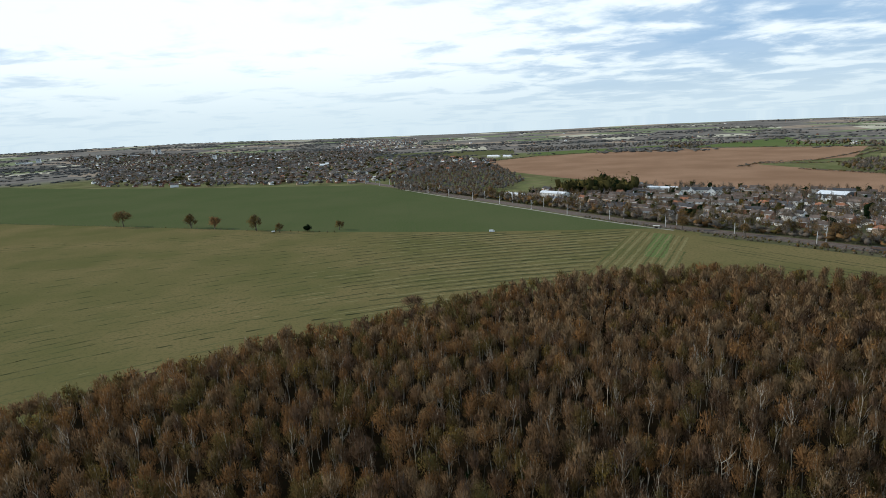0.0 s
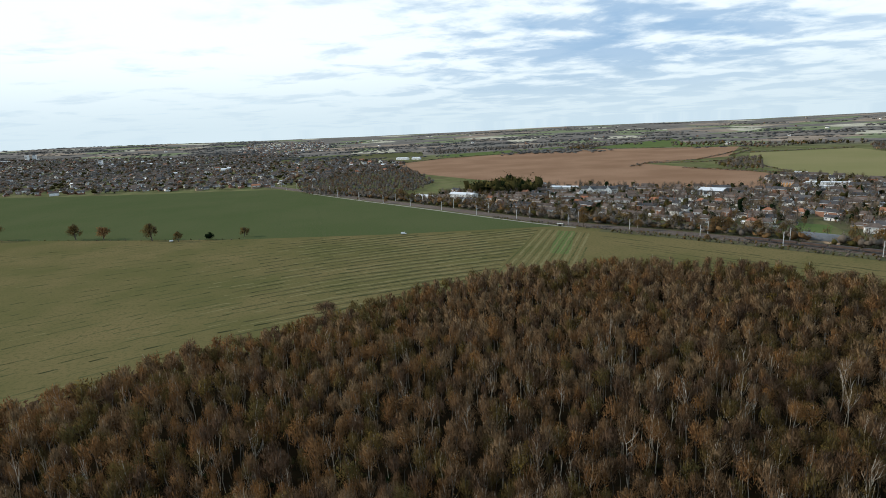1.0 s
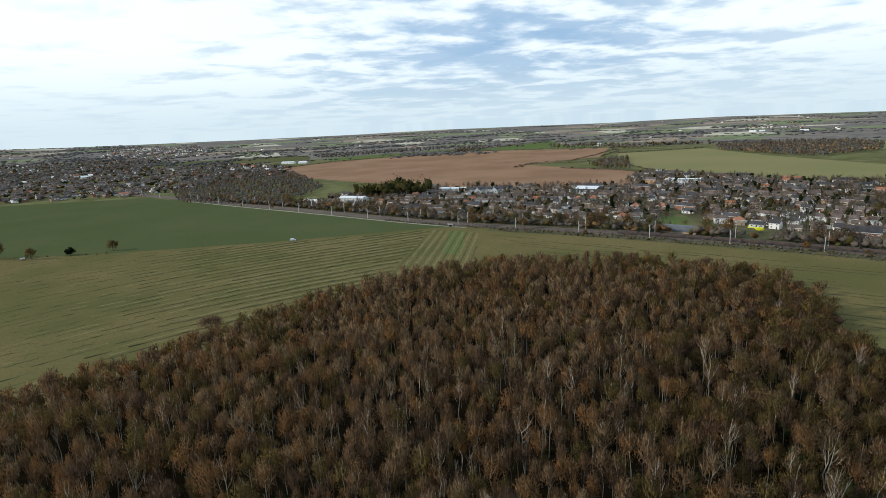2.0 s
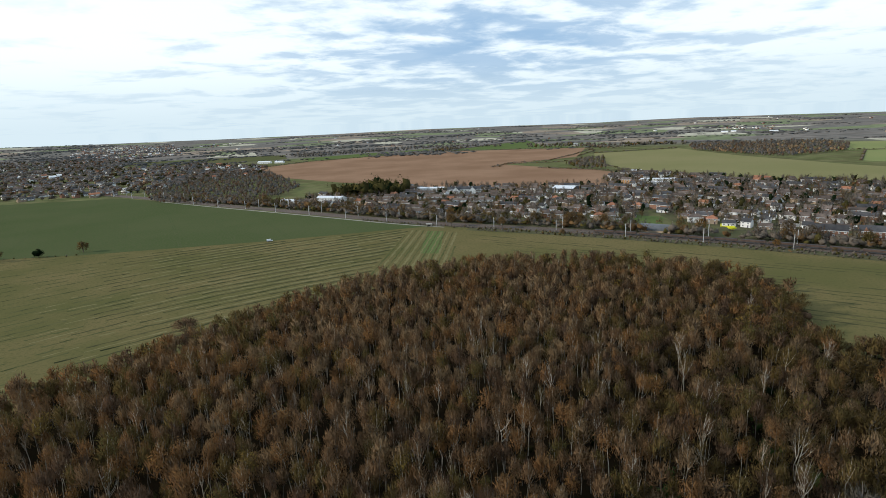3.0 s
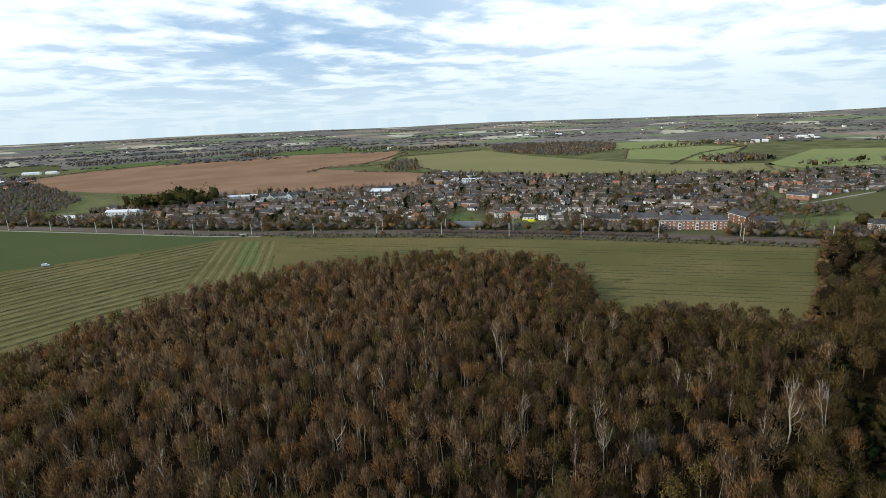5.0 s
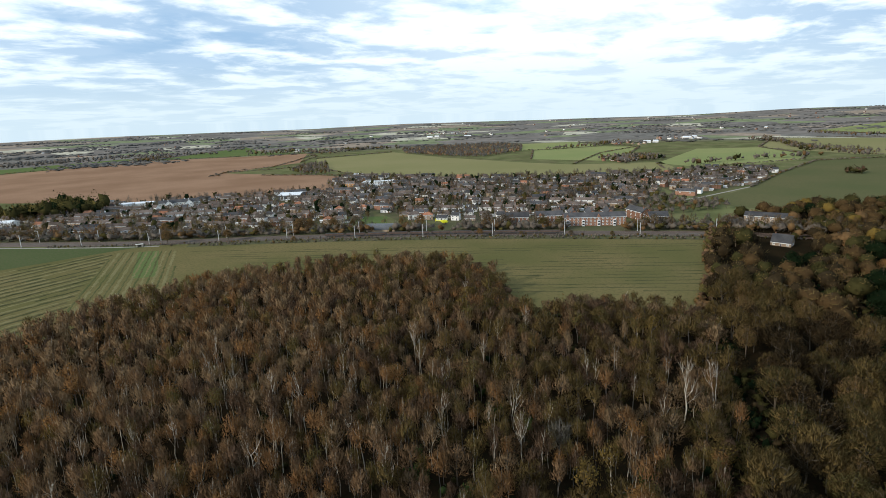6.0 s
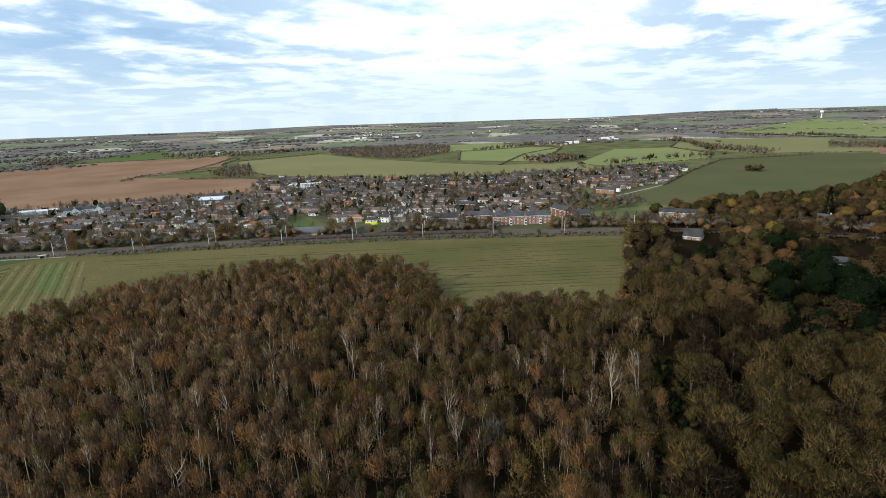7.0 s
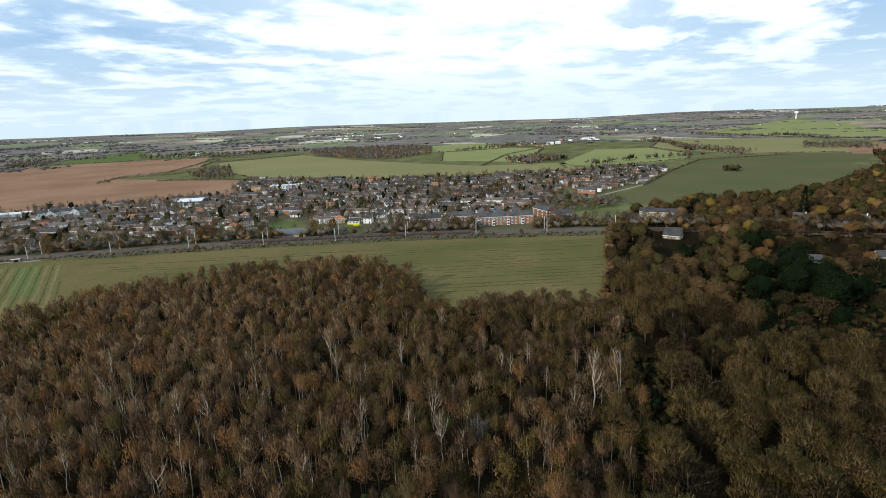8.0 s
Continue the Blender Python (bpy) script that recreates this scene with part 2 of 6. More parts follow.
class Geo:
    """Collects boxes and faces for one part."""

    def __init__(self):
        self.v, self.f, self.m = [], [], []

    def face(self, pts, m=0):
        k = len(self.v)
        self.v += [tuple(p) for p in pts]
        self.f.append(tuple(range(k, k + len(pts))))
        self.m.append(m)

    def box(self, x, y, z, sx, sy, sz, m=0):
        """Centre in x and y, bottom in z."""
        k = len(self.v)
        for dz in (0, sz):
            for dx, dy in ((-1, -1), (1, -1), (1, 1), (-1, 1)):
                self.v.append((x + dx * sx / 2, y + dy * sy / 2, z + dz))
        for q in ((0, 3, 2, 1), (4, 5, 6, 7), (0, 1, 5, 4), (1, 2, 6, 5), (2, 3, 7, 6), (3, 0, 4, 7)):
            self.f.append(tuple(k + i for i in q))
            self.m.append(m)
        return self

    def along_y(self, prof, y0, y1, m=0):
        """A closed outline of (x, z) drawn out along y."""
        a, b = [(x, y0, z) for x, z in prof], [(x, y1, z) for x, z in prof]
        self.face(a, m)
        self.face(b[::-1], m)
        for i in range(len(prof)):
            j = (i + 1) % len(prof)
            self.face([a[j], a[i], b[i], b[j]], m)
        return self

    def along_x(self, outline, x0, x1, m=0):
        """An outline in y and z drawn out along x, with ends."""
        k, n = len(self.v), len(outline)
        self.v += [(x0, y, z) for y, z in outline] + [(x1, y, z) for y, z in outline]
        for i in range(n):
            j = (i + 1) % n
            self.f.append((k + i, k + j, k + n + j, k + n + i))
            self.m.append(m)
        self.f += [tuple(k + i for i in reversed(range(n))), tuple(k + n + i for i in range(n))]
        self.m += [m, m]
        return self

    def pipe(self, pts, radii, sides=6, m=0):
        k = len(self.v)
        pts = [Vector(p) for p in pts]
        for i, p in enumerate(pts):
            d = (pts[min(i + 1, len(pts) - 1)] - pts[max(i - 1, 0)]).normalized()
            a = d.orthogonal().normalized()
            b = d.cross(a)
            for s in range(sides):
                w = 2 * math.pi * s / sides
                self.v.append(tuple(p + (a * math.cos(w) + b * math.sin(w)) * radii[i]))
        for i in range(len(pts) - 1):
            for s in range(sides):
                q = (s + 1) % sides
                self.f.append((k + i * sides + s, k + i * sides + q, k + (i + 1) * sides + q, k + (i + 1) * sides + s))
                self.m.append(m)
        self.f.append(tuple(k + (len(pts) - 1) * sides + s for s in range(sides)))
        self.m.append(m)
        return self

    def mesh(self, name, *mats):
        me = bpy.data.meshes.new(name)
        me.from_pydata(self.v, [], self.f)
        for m in mats:
            me.materials.append(m)
        me.polygons.foreach_set("material_index", self.m)
        bm = bmesh.new()
        bm.from_mesh(me)
        bmesh.ops.recalc_face_normals(bm, faces=bm.faces)
        bm.to_mesh(me)
        bm.free()
        return me


def part(name, me, parent, label="", at=None):
    ob = new(name, me)
    ob.parent = parent
    if at is not None:
        ob.matrix_local = at
    if label:
        tagged(ob, label)
    return ob


def inside(poly, x, y):
    hit = False
    for (x1, y1), (x2, y2) in zip(poly, poly[1:] + poly[:1]):
        if (y1 > y) != (y2 > y) and x < (x2 - x1) * (y - y1) / (y2 - y1) + x1:
            hit = not hit
    return hit


def polar(az, r):
    return r * math.sin(radians(az)), r * math.cos(radians(az))


def spread_points(poly, gap, rng, jitter=0.42):
    """A jittered grid of points within a plan outline."""
    xs, ys = [p[0] for p in poly], [p[1] for p in poly]
    pts, row = [], 0
    y = min(ys)
    while y < max(ys):
        x = min(xs) + (gap / 2 if row % 2 else 0)
        while x < max(xs):
            px, py = x + rng.uniform(-jitter, jitter) * gap, y + rng.uniform(-jitter, jitter) * gap
            if inside(poly, px, py):
                pts.append((px, py))
            x += gap
        y += gap * 0.87
        row += 1
    return pts


# ---- ground ----
HILL_AZ = (-180, -60, -40, -26, -10, 2, 15, 30, 39, 48, 62, 75, 83, 94, 105, 180)
HILL_TOP = (50, 54, 54, 58, 38, 22, 26, 34, 26, 40, 26, 34, 48, 52, 54, 50)


def lie(x, y):
    """The height of the ground: flat nearby, low hills towards the skyline."""
    r = math.hypot(x, y)
    if r < 2300:
        return 0.0
    s = min(1.0, (r - 2300) / 2450)
    s = s * s * (3 - 2 * s)
    top = np.interp(math.degrees(math.atan2(x, y)), HILL_AZ, HILL_TOP)
    return s * (top + 9 * noise.noise((x / 900, y / 900, 0.3)))


def build_ground():
    rings = [0, 40, 100, 200, 350, 500, 700, 950, 1250, 1600, 1900, 2150, 2300]
    rings += [2300 + i * 108 for i in range(1, 25)]
    turn = 240
    v = [(0, 0, 0)]
    for r in rings[1:]:
        for i in range(turn):
            x, y = polar(i * 360 / turn, r)
            v.append((x, y, lie(x, y)))
    f = []
    for i in range(turn):
        f.append((0, 1 + (i + 1) % turn, 1 + i))
    for k in range(len(rings) - 2):
        a, b = 1 + k * turn, 1 + (k + 1) * turn
        for i in range(turn):
            j = (i + 1) % turn
            f += [(a + i, a + j, b + j), (a + i, b + j, b + i)]
    me = sheet_mesh("ground", v, f, [M["far_ground"]])
    me.polygons.foreach_set("use_smooth", [True] * len(f))
    tagged(new("ground", me), "rough grassland and patchwork farmland reaching the horizon", "ground", kind="structure")


def far_ground_material():
    """Rough grass, broken up into a patchwork of far fields whose colours hold the haze."""
    m = bpy.data.materials.new("farmland")
    m.use_nodes = True
    n = Nodes(m.node_tree)
    out, bsdf = n.add("ShaderNodeOutputMaterial"), n.add("ShaderNodeBsdfPrincipled")
    n.join(bsdf.outputs[0], out.inputs[0])
    at = n.add("ShaderNodeNewGeometry").outputs["Position"]
    cells = n.add("ShaderNodeTexVoronoi")
    n.join(at, cells.inputs["Vector"])
    cells.inputs["Scale"].default_value = 1 / 210
    sep = n.add("ShaderNodeSeparateColor")
    n.join(cells.outputs["Color"], sep.inputs[0])
    ramp = n.add("ShaderNodeValToRGB")
    ramp.color_ramp.interpolation = "CONSTANT"
    # far field colours paled and greyed to stand in for haze
    hazed_tones = [(0.0, (0.155, 0.140, 0.124)), (0.26, (0.180, 0.158, 0.138)), (0.46, (0.175, 0.195, 0.112)),
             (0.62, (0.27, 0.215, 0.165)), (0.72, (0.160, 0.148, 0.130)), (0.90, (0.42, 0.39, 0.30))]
    while len(ramp.color_ramp.elements) < len(hazed_tones):
        ramp.color_ramp.elements.new(0.5)
    for e, (p, c) in zip(ramp.color_ramp.elements, hazed_tones):
        e.position, e.color = p, (*c, 1)
    n.join(sep.outputs[0], ramp.inputs[0])
    grain = n.math("MULTIPLY", n.noise(at, 0.05, 6.0, 0.65), n.math("ADD", n.span(n.noise(at, 0.016, 3.0, 0.6), 0.35, 0.62), 0.45))
    near = n.mix(n.span(n.noise(at, 0.02, 4.0), 0.35, 0.65), (0.110, 0.118, 0.050, 1), (0.130, 0.122, 0.060, 1))
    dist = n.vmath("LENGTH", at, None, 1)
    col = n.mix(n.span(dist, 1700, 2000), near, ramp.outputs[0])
    col = n.mix(1.0, col, n.math("ADD", n.math("MULTIPLY", grain, 0.7), 0.65), "MULTIPLY")
    n.join(col, bsdf.inputs["Base Color"])
    bsdf.inputs["Roughness"].default_value = 0.95
    bsdf.inputs["Specular IOR Level"].default_value = 0.0
    return m


M["far_ground"] = far_ground_material()
build_ground()


def field(label, outline, mat, z=0.05, name="field"):
    g = Geo()
    g.face([(x, y, z + lie(x, y)) for x, y in outline])
    me = g.mesh(name, M[mat])
    bm = bmesh.new()
    bm.from_mesh(me)
    bmesh.ops.triangulate(bm, faces=bm.faces)
    for fc in bm.faces:
        if fc.normal.z < 0:
            fc.normal_flip()
    bm.to_mesh(me)
    bm.free()
    return tagged(new(name, me), label, "field", kind="structure")


WOOD = [(-187.5, 75), (-187.5, 150), (-152.5, 187.5), (-115, 212.5), (-71.2, 242.5), (-15, 266.2), (36.2, 297.5), (102.5, 323.8), (170, 312.5), (227.5, 282.5),
        (266.2, 248.8), (280, 212.5), (258.8, 166.2), (238.8, 151.2), (222.5, 135), (243.8, 112.5), (270, 82.5), (256.2, 50), (187.5, 30), (125, 10), (95, -40), (40, -75), (-60, -80), (-150, -40)]
OAKS = [(118, 8), (187.5, 29), (244, 43), (266.2, 58), (286.2, 62.5), (327.5, 65), (308.8, 35), (277.5, 7.5), (255, -17.5), (245, -47.5), (237.5, -75), (112.5, -37.5)]
RAIL = [(-312.5, 1362.5), (-200, 1162.5), (-82.5, 972.5), (7.5, 818.8), (101.2, 666.2), (191.2, 518.8), (268.8, 422.5), (326.2, 346.2), (380, 265), (427.5, 181.2), (466.2, 105), (493.8, 25), (512.5, -75), (522.5, -200)]


def rail_at(s):
    """A point of the railway's middle line and its direction; s runs along its stretches."""
    i = min(int(s), len(RAIL) - 2)
    p = [Vector(RAIL[max(0, min(len(RAIL) - 1, i + k))]) for k in (-1, 0, 1, 2)]
    u = s - i
    a = 0.5 * ((2 * p[1]) + (p[2] - p[0]) * u + (2 * p[0] - 5 * p[1] + 4 * p[2] - p[3]) * u * u + (3 * p[1] - p[0] - 3 * p[2] + p[3]) * u ** 3)
    d = 0.5 * ((p[2] - p[0]) + 2 * (2 * p[0] - 5 * p[1] + 4 * p[2] - p[3]) * u + 3 * (3 * p[1] - p[0] - 3 * p[2] + p[3]) * u * u)
    return a, d.normalized()


def rail_line(off, s0=0.0, s1=13.0, step=0.1):
    """Points along the railway, off metres to the side of the village."""
    pts = []
    for k in range(int((s1 - s0) / step) + 1):
        a, d = rail_at(s0 + k * step)
        pts.append((a.x - d.y * off, a.y + d.x * off))
    return pts


near_edge = rail_line(-12)
stubble = field("mown olive-green hay field in long rows between a wood and a railway",
      [(-187.5, 75), (-325, 312.5), (-750, 625), (-590, 731.2), (-372.5, 651.2), (-202.5, 583.8), (-105, 548.8), (36.2, 513.8), (183.8, 491.2)] + near_edge[53:108:3] + [(457.5, 97.5), (391.2, 82.5), (350, 72.5), (286.2, 60), (125, 10), (50, 6.2), (0, 50)], "stubble")
WHEAT = [(183.8, 491.6), (36.2, 514.1), (-105, 549.1), (-202.5, 584.1), (-372.5, 651.6), (-590, 731.6), (-1200, 925), (-1250, 1475), (-1112.5, 1405), (-795, 1240), (-425, 1098.8), (-126.2, 1013.8), (-97.5, 968.8)] + near_edge[22:53:3]
wheat = field("dark green field of winter wheat beside a gravel path", WHEAT, "winter_crop")
field("greener strip of young grass beside the hay rows", [(146, 390), (159, 381), (197, 460), (185, 470)], "green", 0.058)
# both wood floors carry the shade under the trees in their base colour
field("leaf-strewn floor of the birch wood, coloured as if in deep shade", WOOD, "shaded_litter", 0.10, "wood_floor")
field("leaf-strewn floor of the oak wood, coloured as if in deep shade", [(75, 7.5), (187.5, 32.5), (256.2, 57.5), (286.2, 63.8), (350, 75), (391.2, 86.2), (457.5, 98), (530, 96), (598, 60), (645, 8), (765, -80), (1060, -180), (1300, -195), (1362.5, -262.5), (875, -187.5), (412.5, -106.2), (245, -77.5), (100, -37.5)], "shaded_litter", 0.14, "wood_floor")
field("bare ploughed brown field behind the village",
      [(140, 1505), (281.2, 1622.5), (697.5, 1702.5), (1081.2, 1395), (836.2, 1111.2), (606.2, 1060), (625, 950), (657.5, 831.2), (656.2, 752.5), (530, 625), (395, 695), (307.5, 810), (222.5, 968.8), (160, 1127.5), (75, 1325)], "plough")
field("olive-green meadow sloping behind the village",
      [(933.8, 1168.8), (1176.2, 1122.5), (1055, 845), (987.5, 577.5), (975, 462.5), (1062.5, 327.5), (925, 250), (821.2, 387.5), (740, 473.8), (698.8, 607.5), (696.2, 782.5), (742.5, 920)], "olive")
field("dull green meadow with one low thicket", [(618.8, 150), (761.2, 125), (951.2, 115), (1151.2, 91.2), (1330, -50), (1340, -215), (1105, -137.5), (1050, -190), (765, -90), (640, 8), (600, 70)], "dull", 0.055)
field("green pasture behind a hedge", [(756.2, 1712.5), (1291.2, 2062.5), (1100, 1662.5), (1081.2, 1400)], "green")
field("bright green pasture", [(1036.2, 327.5), (1416.2, 356.2), (1478.8, 235), (1301.2, 125), (1162.5, 112.5), (985, 225)], "bright")
field("bright green pasture", [(1302.5, 731.2), (1480, 617.5), (1478.8, 517.5), (1125, 412.5), (1062.5, 412.5), (1062.5, 600)], "bright", 0.055)
field("bright green pasture", [(1480, 1006.2), (1687.5, 800), (1487.5, 625), (1312.5, 740), (1200, 800)], "bright", 0.06)
field("pale green pasture on a rise beside woods", [(2317.5, 200), (3250, -136.2), (2830, -316.2), (2356.2, -370), (1843.8, -292.5), (1938.8, -85)], "bright", 0.9)
field("olive pasture", [(1866.2, 265), (1877.5, -82.5), (1477.5, -228.8), (1347.5, -156.2), (1292.5, 28.8), (1475, 231.2)], "olive", 0.06)
FAR_MEADOW = [(-270, 2251), (-7, 2193), (285, 2120), (252, 1845), (-8, 1803), (-208, 1892)]
field("long dull green meadow beyond the town", FAR_MEADOW, "dull", 0.3)
field("long green pasture beyond the ploughed field", [(299, 1813), (516, 1870), (762, 1885), (679, 1705), (454, 1660), (291, 1675)], "green", 0.1)
field("bare brown field", [(1593.8, -172.5), (1750, -300), (1322.5, -237.5), (1320, -162.5)], "plough", 0.065)


# ---- trees ----
def join_bits(bits):
    """One set of arrays out of many of (verts, tris, material index, and perhaps normals)."""
    vs, fs, ms, k = [], [], [], 0
    for v, f, m, *_ in bits:
        vs.append(v)
        fs.append(f + k)
        ms.append(m if isinstance(m, np.ndarray) else np.full(len(f), m))
        k += len(v)
    return np.concatenate(vs), np.concatenate(fs), np.concatenate(ms)


def tube(pts, radii, sides=3):
    pts = np.asarray(pts, float)
    n = len(pts)
    v = np.zeros((n * sides, 3))
    for i in range(n):
        d = pts[min(i + 1, n - 1)] - pts[max(i - 1, 0)]
        d /= np.linalg.norm(d) + 1e-9
        a = np.cross(d, (0.0, 0.0, 1.0) if abs(d[2]) < 0.9 else (1.0, 0.0, 0.0))
        a /= np.linalg.norm(a) + 1e-9
        b = np.cross(d, a)
        for s in range(sides):
            w = 2 * math.pi * s / sides
            v[i * sides + s] = pts[i] + (a * math.cos(w) + b * math.sin(w)) * radii[i]
    f = []
    for i in range(n - 1):
        for s in range(sides):
            q = (s + 1) % sides
            f += [(i * sides + s, i * sides + q, (i + 1) * sides + q), (i * sides + s, (i + 1) * sides + q, (i + 1) * sides + s)]
    return v, np.array(f)


def unit(a):
    return a / (np.linalg.norm(a, axis=1)[:, None] + 1e-9)


def slivers(rng, base, way, length, width, facing):
    """Thin single triangles: twigs, or leaves when they are short and broad. They lie roughly square to the way that they face, and are shaded like the rounded crown that they make up."""
    n = len(base)
    way, facing = unit(way), unit(facing)
    side = unit(np.cross(way, facing + rng.normal(size=(n, 3)) * 0.33))
    v = np.empty((n, 3, 3))
    v[:, 0] = base - side * width[:, None] / 2
    v[:, 1] = base + side * width[:, None] / 2
    v[:, 2] = base + way * length[:, None]
    wrong = (np.cross(v[:, 1] - v[:, 0], v[:, 2] - v[:, 0]) * facing).sum(1) < 0
    v[wrong] = v[wrong][:, [1, 0, 2]]
    lit = unit(facing + rng.normal(size=(n, 3)) * 0.22)
    return v.reshape(-1, 3), np.arange(3 * n).reshape(n, 3), np.repeat(lit, 3, 0)


def rounded(tubes):
    """Tubes joined, with normals pointing out from their axes."""
    vs, fs, ns, k = [], [], [], 0
    for v, f, sides in tubes:
        ring = v.reshape(-1, sides, 3)
        vs.append(v)
        fs.append(f + k)
        ns.append(unit((ring - ring.mean(1)[:, None]).reshape(-1, 3)))
        k += len(v)
    return np.concatenate(vs), np.concatenate(fs), np.concatenate(ns)


NOTHING = (np.zeros((0, 3)), np.zeros((0, 3), int), np.zeros((0, 3)))


def tree_shape(seed, high, wide, low, limbs, twigs, leaves, twig=(1.1, 0.05), leaf=0.22, stems=1, girth=0.16, lobes=6, rise=1.0, forks=0, lobe=0.5, taper=0.0, core=0.0):
    """A tree's arrays: trunk with rising limbs, twigs and leaves on the lobes of a domed crown. low: where the crown begins, as a part of the height."""
    rng = np.random.default_rng(seed)
    wood = []
    mid, half = high * (low + 1) / 2, high * (1 - low) / 2
    lean_to = np.zeros(2)
    for s in range(stems):
        lean = rng.normal(size=2) * (0.03 if stems == 1 else 0.07) * high
        lean_to += lean / stems
        zs = np.array([0, 0.25, 0.5, 0.75, 0.95]) * high * (1 if s == 0 else rng.uniform(0.8, 0.95))
        bend = rng.normal(size=(5, 2)) * 0.012 * high
        bend[0] = 0
        line = np.stack([lean[0] * (zs / high) ** 1.3 + bend[:, 0], lean[1] * (zs / high) ** 1.3 + bend[:, 1], zs], 1)
        k5 = 5 if girth > 0.14 else 3
        wood.append((*tube(line, girth * np.array([1.15, 0.9, 0.72, 0.45, 0.12]), k5), k5))
        for k in range(limbs // stems):
            w = k * 2.4 + rng.uniform(0, 1.2)
            up = -0.5 + 1.42 * (k + 0.5) / (limbs // stems)
            flat = math.sqrt(max(0.04, 1 - min(1, abs(up)) ** 2))
            out = np.array([math.cos(w) * flat * wide, math.sin(w) * flat * wide, up * half]) * rng.uniform(0.6, 0.88)
            e = np.array([0, 0, mid]) + out
            e[:2] += np.array([np.interp(e[2], zs, line[:, i]) for i in (0, 1)])
            reach = np.hypot(out[0], out[1])
            z0 = max(low * high * 0.7, e[2] - reach * rise * rng.uniform(0.9, 1.6) - 0.4)
            p = np.array([np.interp(z0, zs, line[:, i]) for i in range(3)])
            q = p + (e - p) * np.array([0.62, 0.62, 0.45]) + rng.normal(size=3) * 0.1
            wood.append((*tube([p, q, e + (e - q) * 0.25], girth * np.array([0.42, 0.28, 0.07]), 3), 3))
            for j in range(forks):
                g = q + (e - q) * rng.uniform(0, 0.6)
                h = g + (e - q) * rng.uniform(0.5, 0.9) + rng.normal(size=3) * wide * np.array([0.2, 0.2, 0.12])
                wood.append((*tube([g, h], girth * np.array([0.22, 0.05]), 3), 3))
    size = np.array([wide, wide, half])
    # lobes spread evenly over the dome, uneven in size
    turn = np.arange(lobes) * 2.4 + rng.uniform(0, 6.28)
    up = np.linspace(0.95, -0.45 if low > 0.3 else -0.78, lobes) + rng.normal(size=lobes) * 0.12
    flat = np.sqrt(np.clip(1 - up ** 2, 0.02, 1)) * (1 - taper * np.clip(up, 0, 1))
    lobe_at = np.stack([np.cos(turn) * flat, np.sin(turn) * flat, up], 1) * (rng.uniform(0.85, 1.1, lobes) * (1 - lobe))[:, None]
    lobe_r = lobe * rng.uniform(0.85, 1.15, lobes)

    def around(n):
        pick = rng.choice(lobes, n, p=lobe_r ** 2 / (lobe_r ** 2).sum())
        e = unit(rng.normal(size=(n, 3)) + unit(lobe_at[pick]) * 0.75 + np.array([0, 0, 0.35]))
        at = lobe_at[pick] + e * (lobe_r[pick] * rng.uniform(0.55, 1.0, n) ** 0.6)[:, None]
        out = unit(e * 0.65 + unit(at) * 0.6 + np.array([0, 0, 0.12]))
        at = at * size + np.array([lean_to[0] * 0.7, lean_to[1] * 0.7, mid])
        return at, e * 0.6 + rng.normal(size=(n, 3)) * 0.55 + np.array([0, 0, 0.35]), out

    c, d, out = around(twigs)
    tw = slivers(rng, c, d, rng.uniform(0.5, 1.35, twigs) * twig[0], rng.uniform(0.6, 1.3, twigs) * twig[1], out)
    if leaves:
        c, d, out = around(leaves)
        lf = slivers(rng, c, np.cross(out, rng.normal(size=(leaves, 3))), rng.uniform(0.6, 1.4, leaves) * leaf, rng.uniform(0.6, 1.3, leaves) * leaf, out)
    else:
        lf = NOTHING
    if core:
        middle = core_shape(lobe_at, lobe_r * core, size, np.array([lean_to[0] * 0.7, lean_to[1] * 0.7, mid]), 2)
        lf = both_shapes(middle, lf)
    return {"trunk": rounded(wood), "twigs": tw, "leaves": lf}


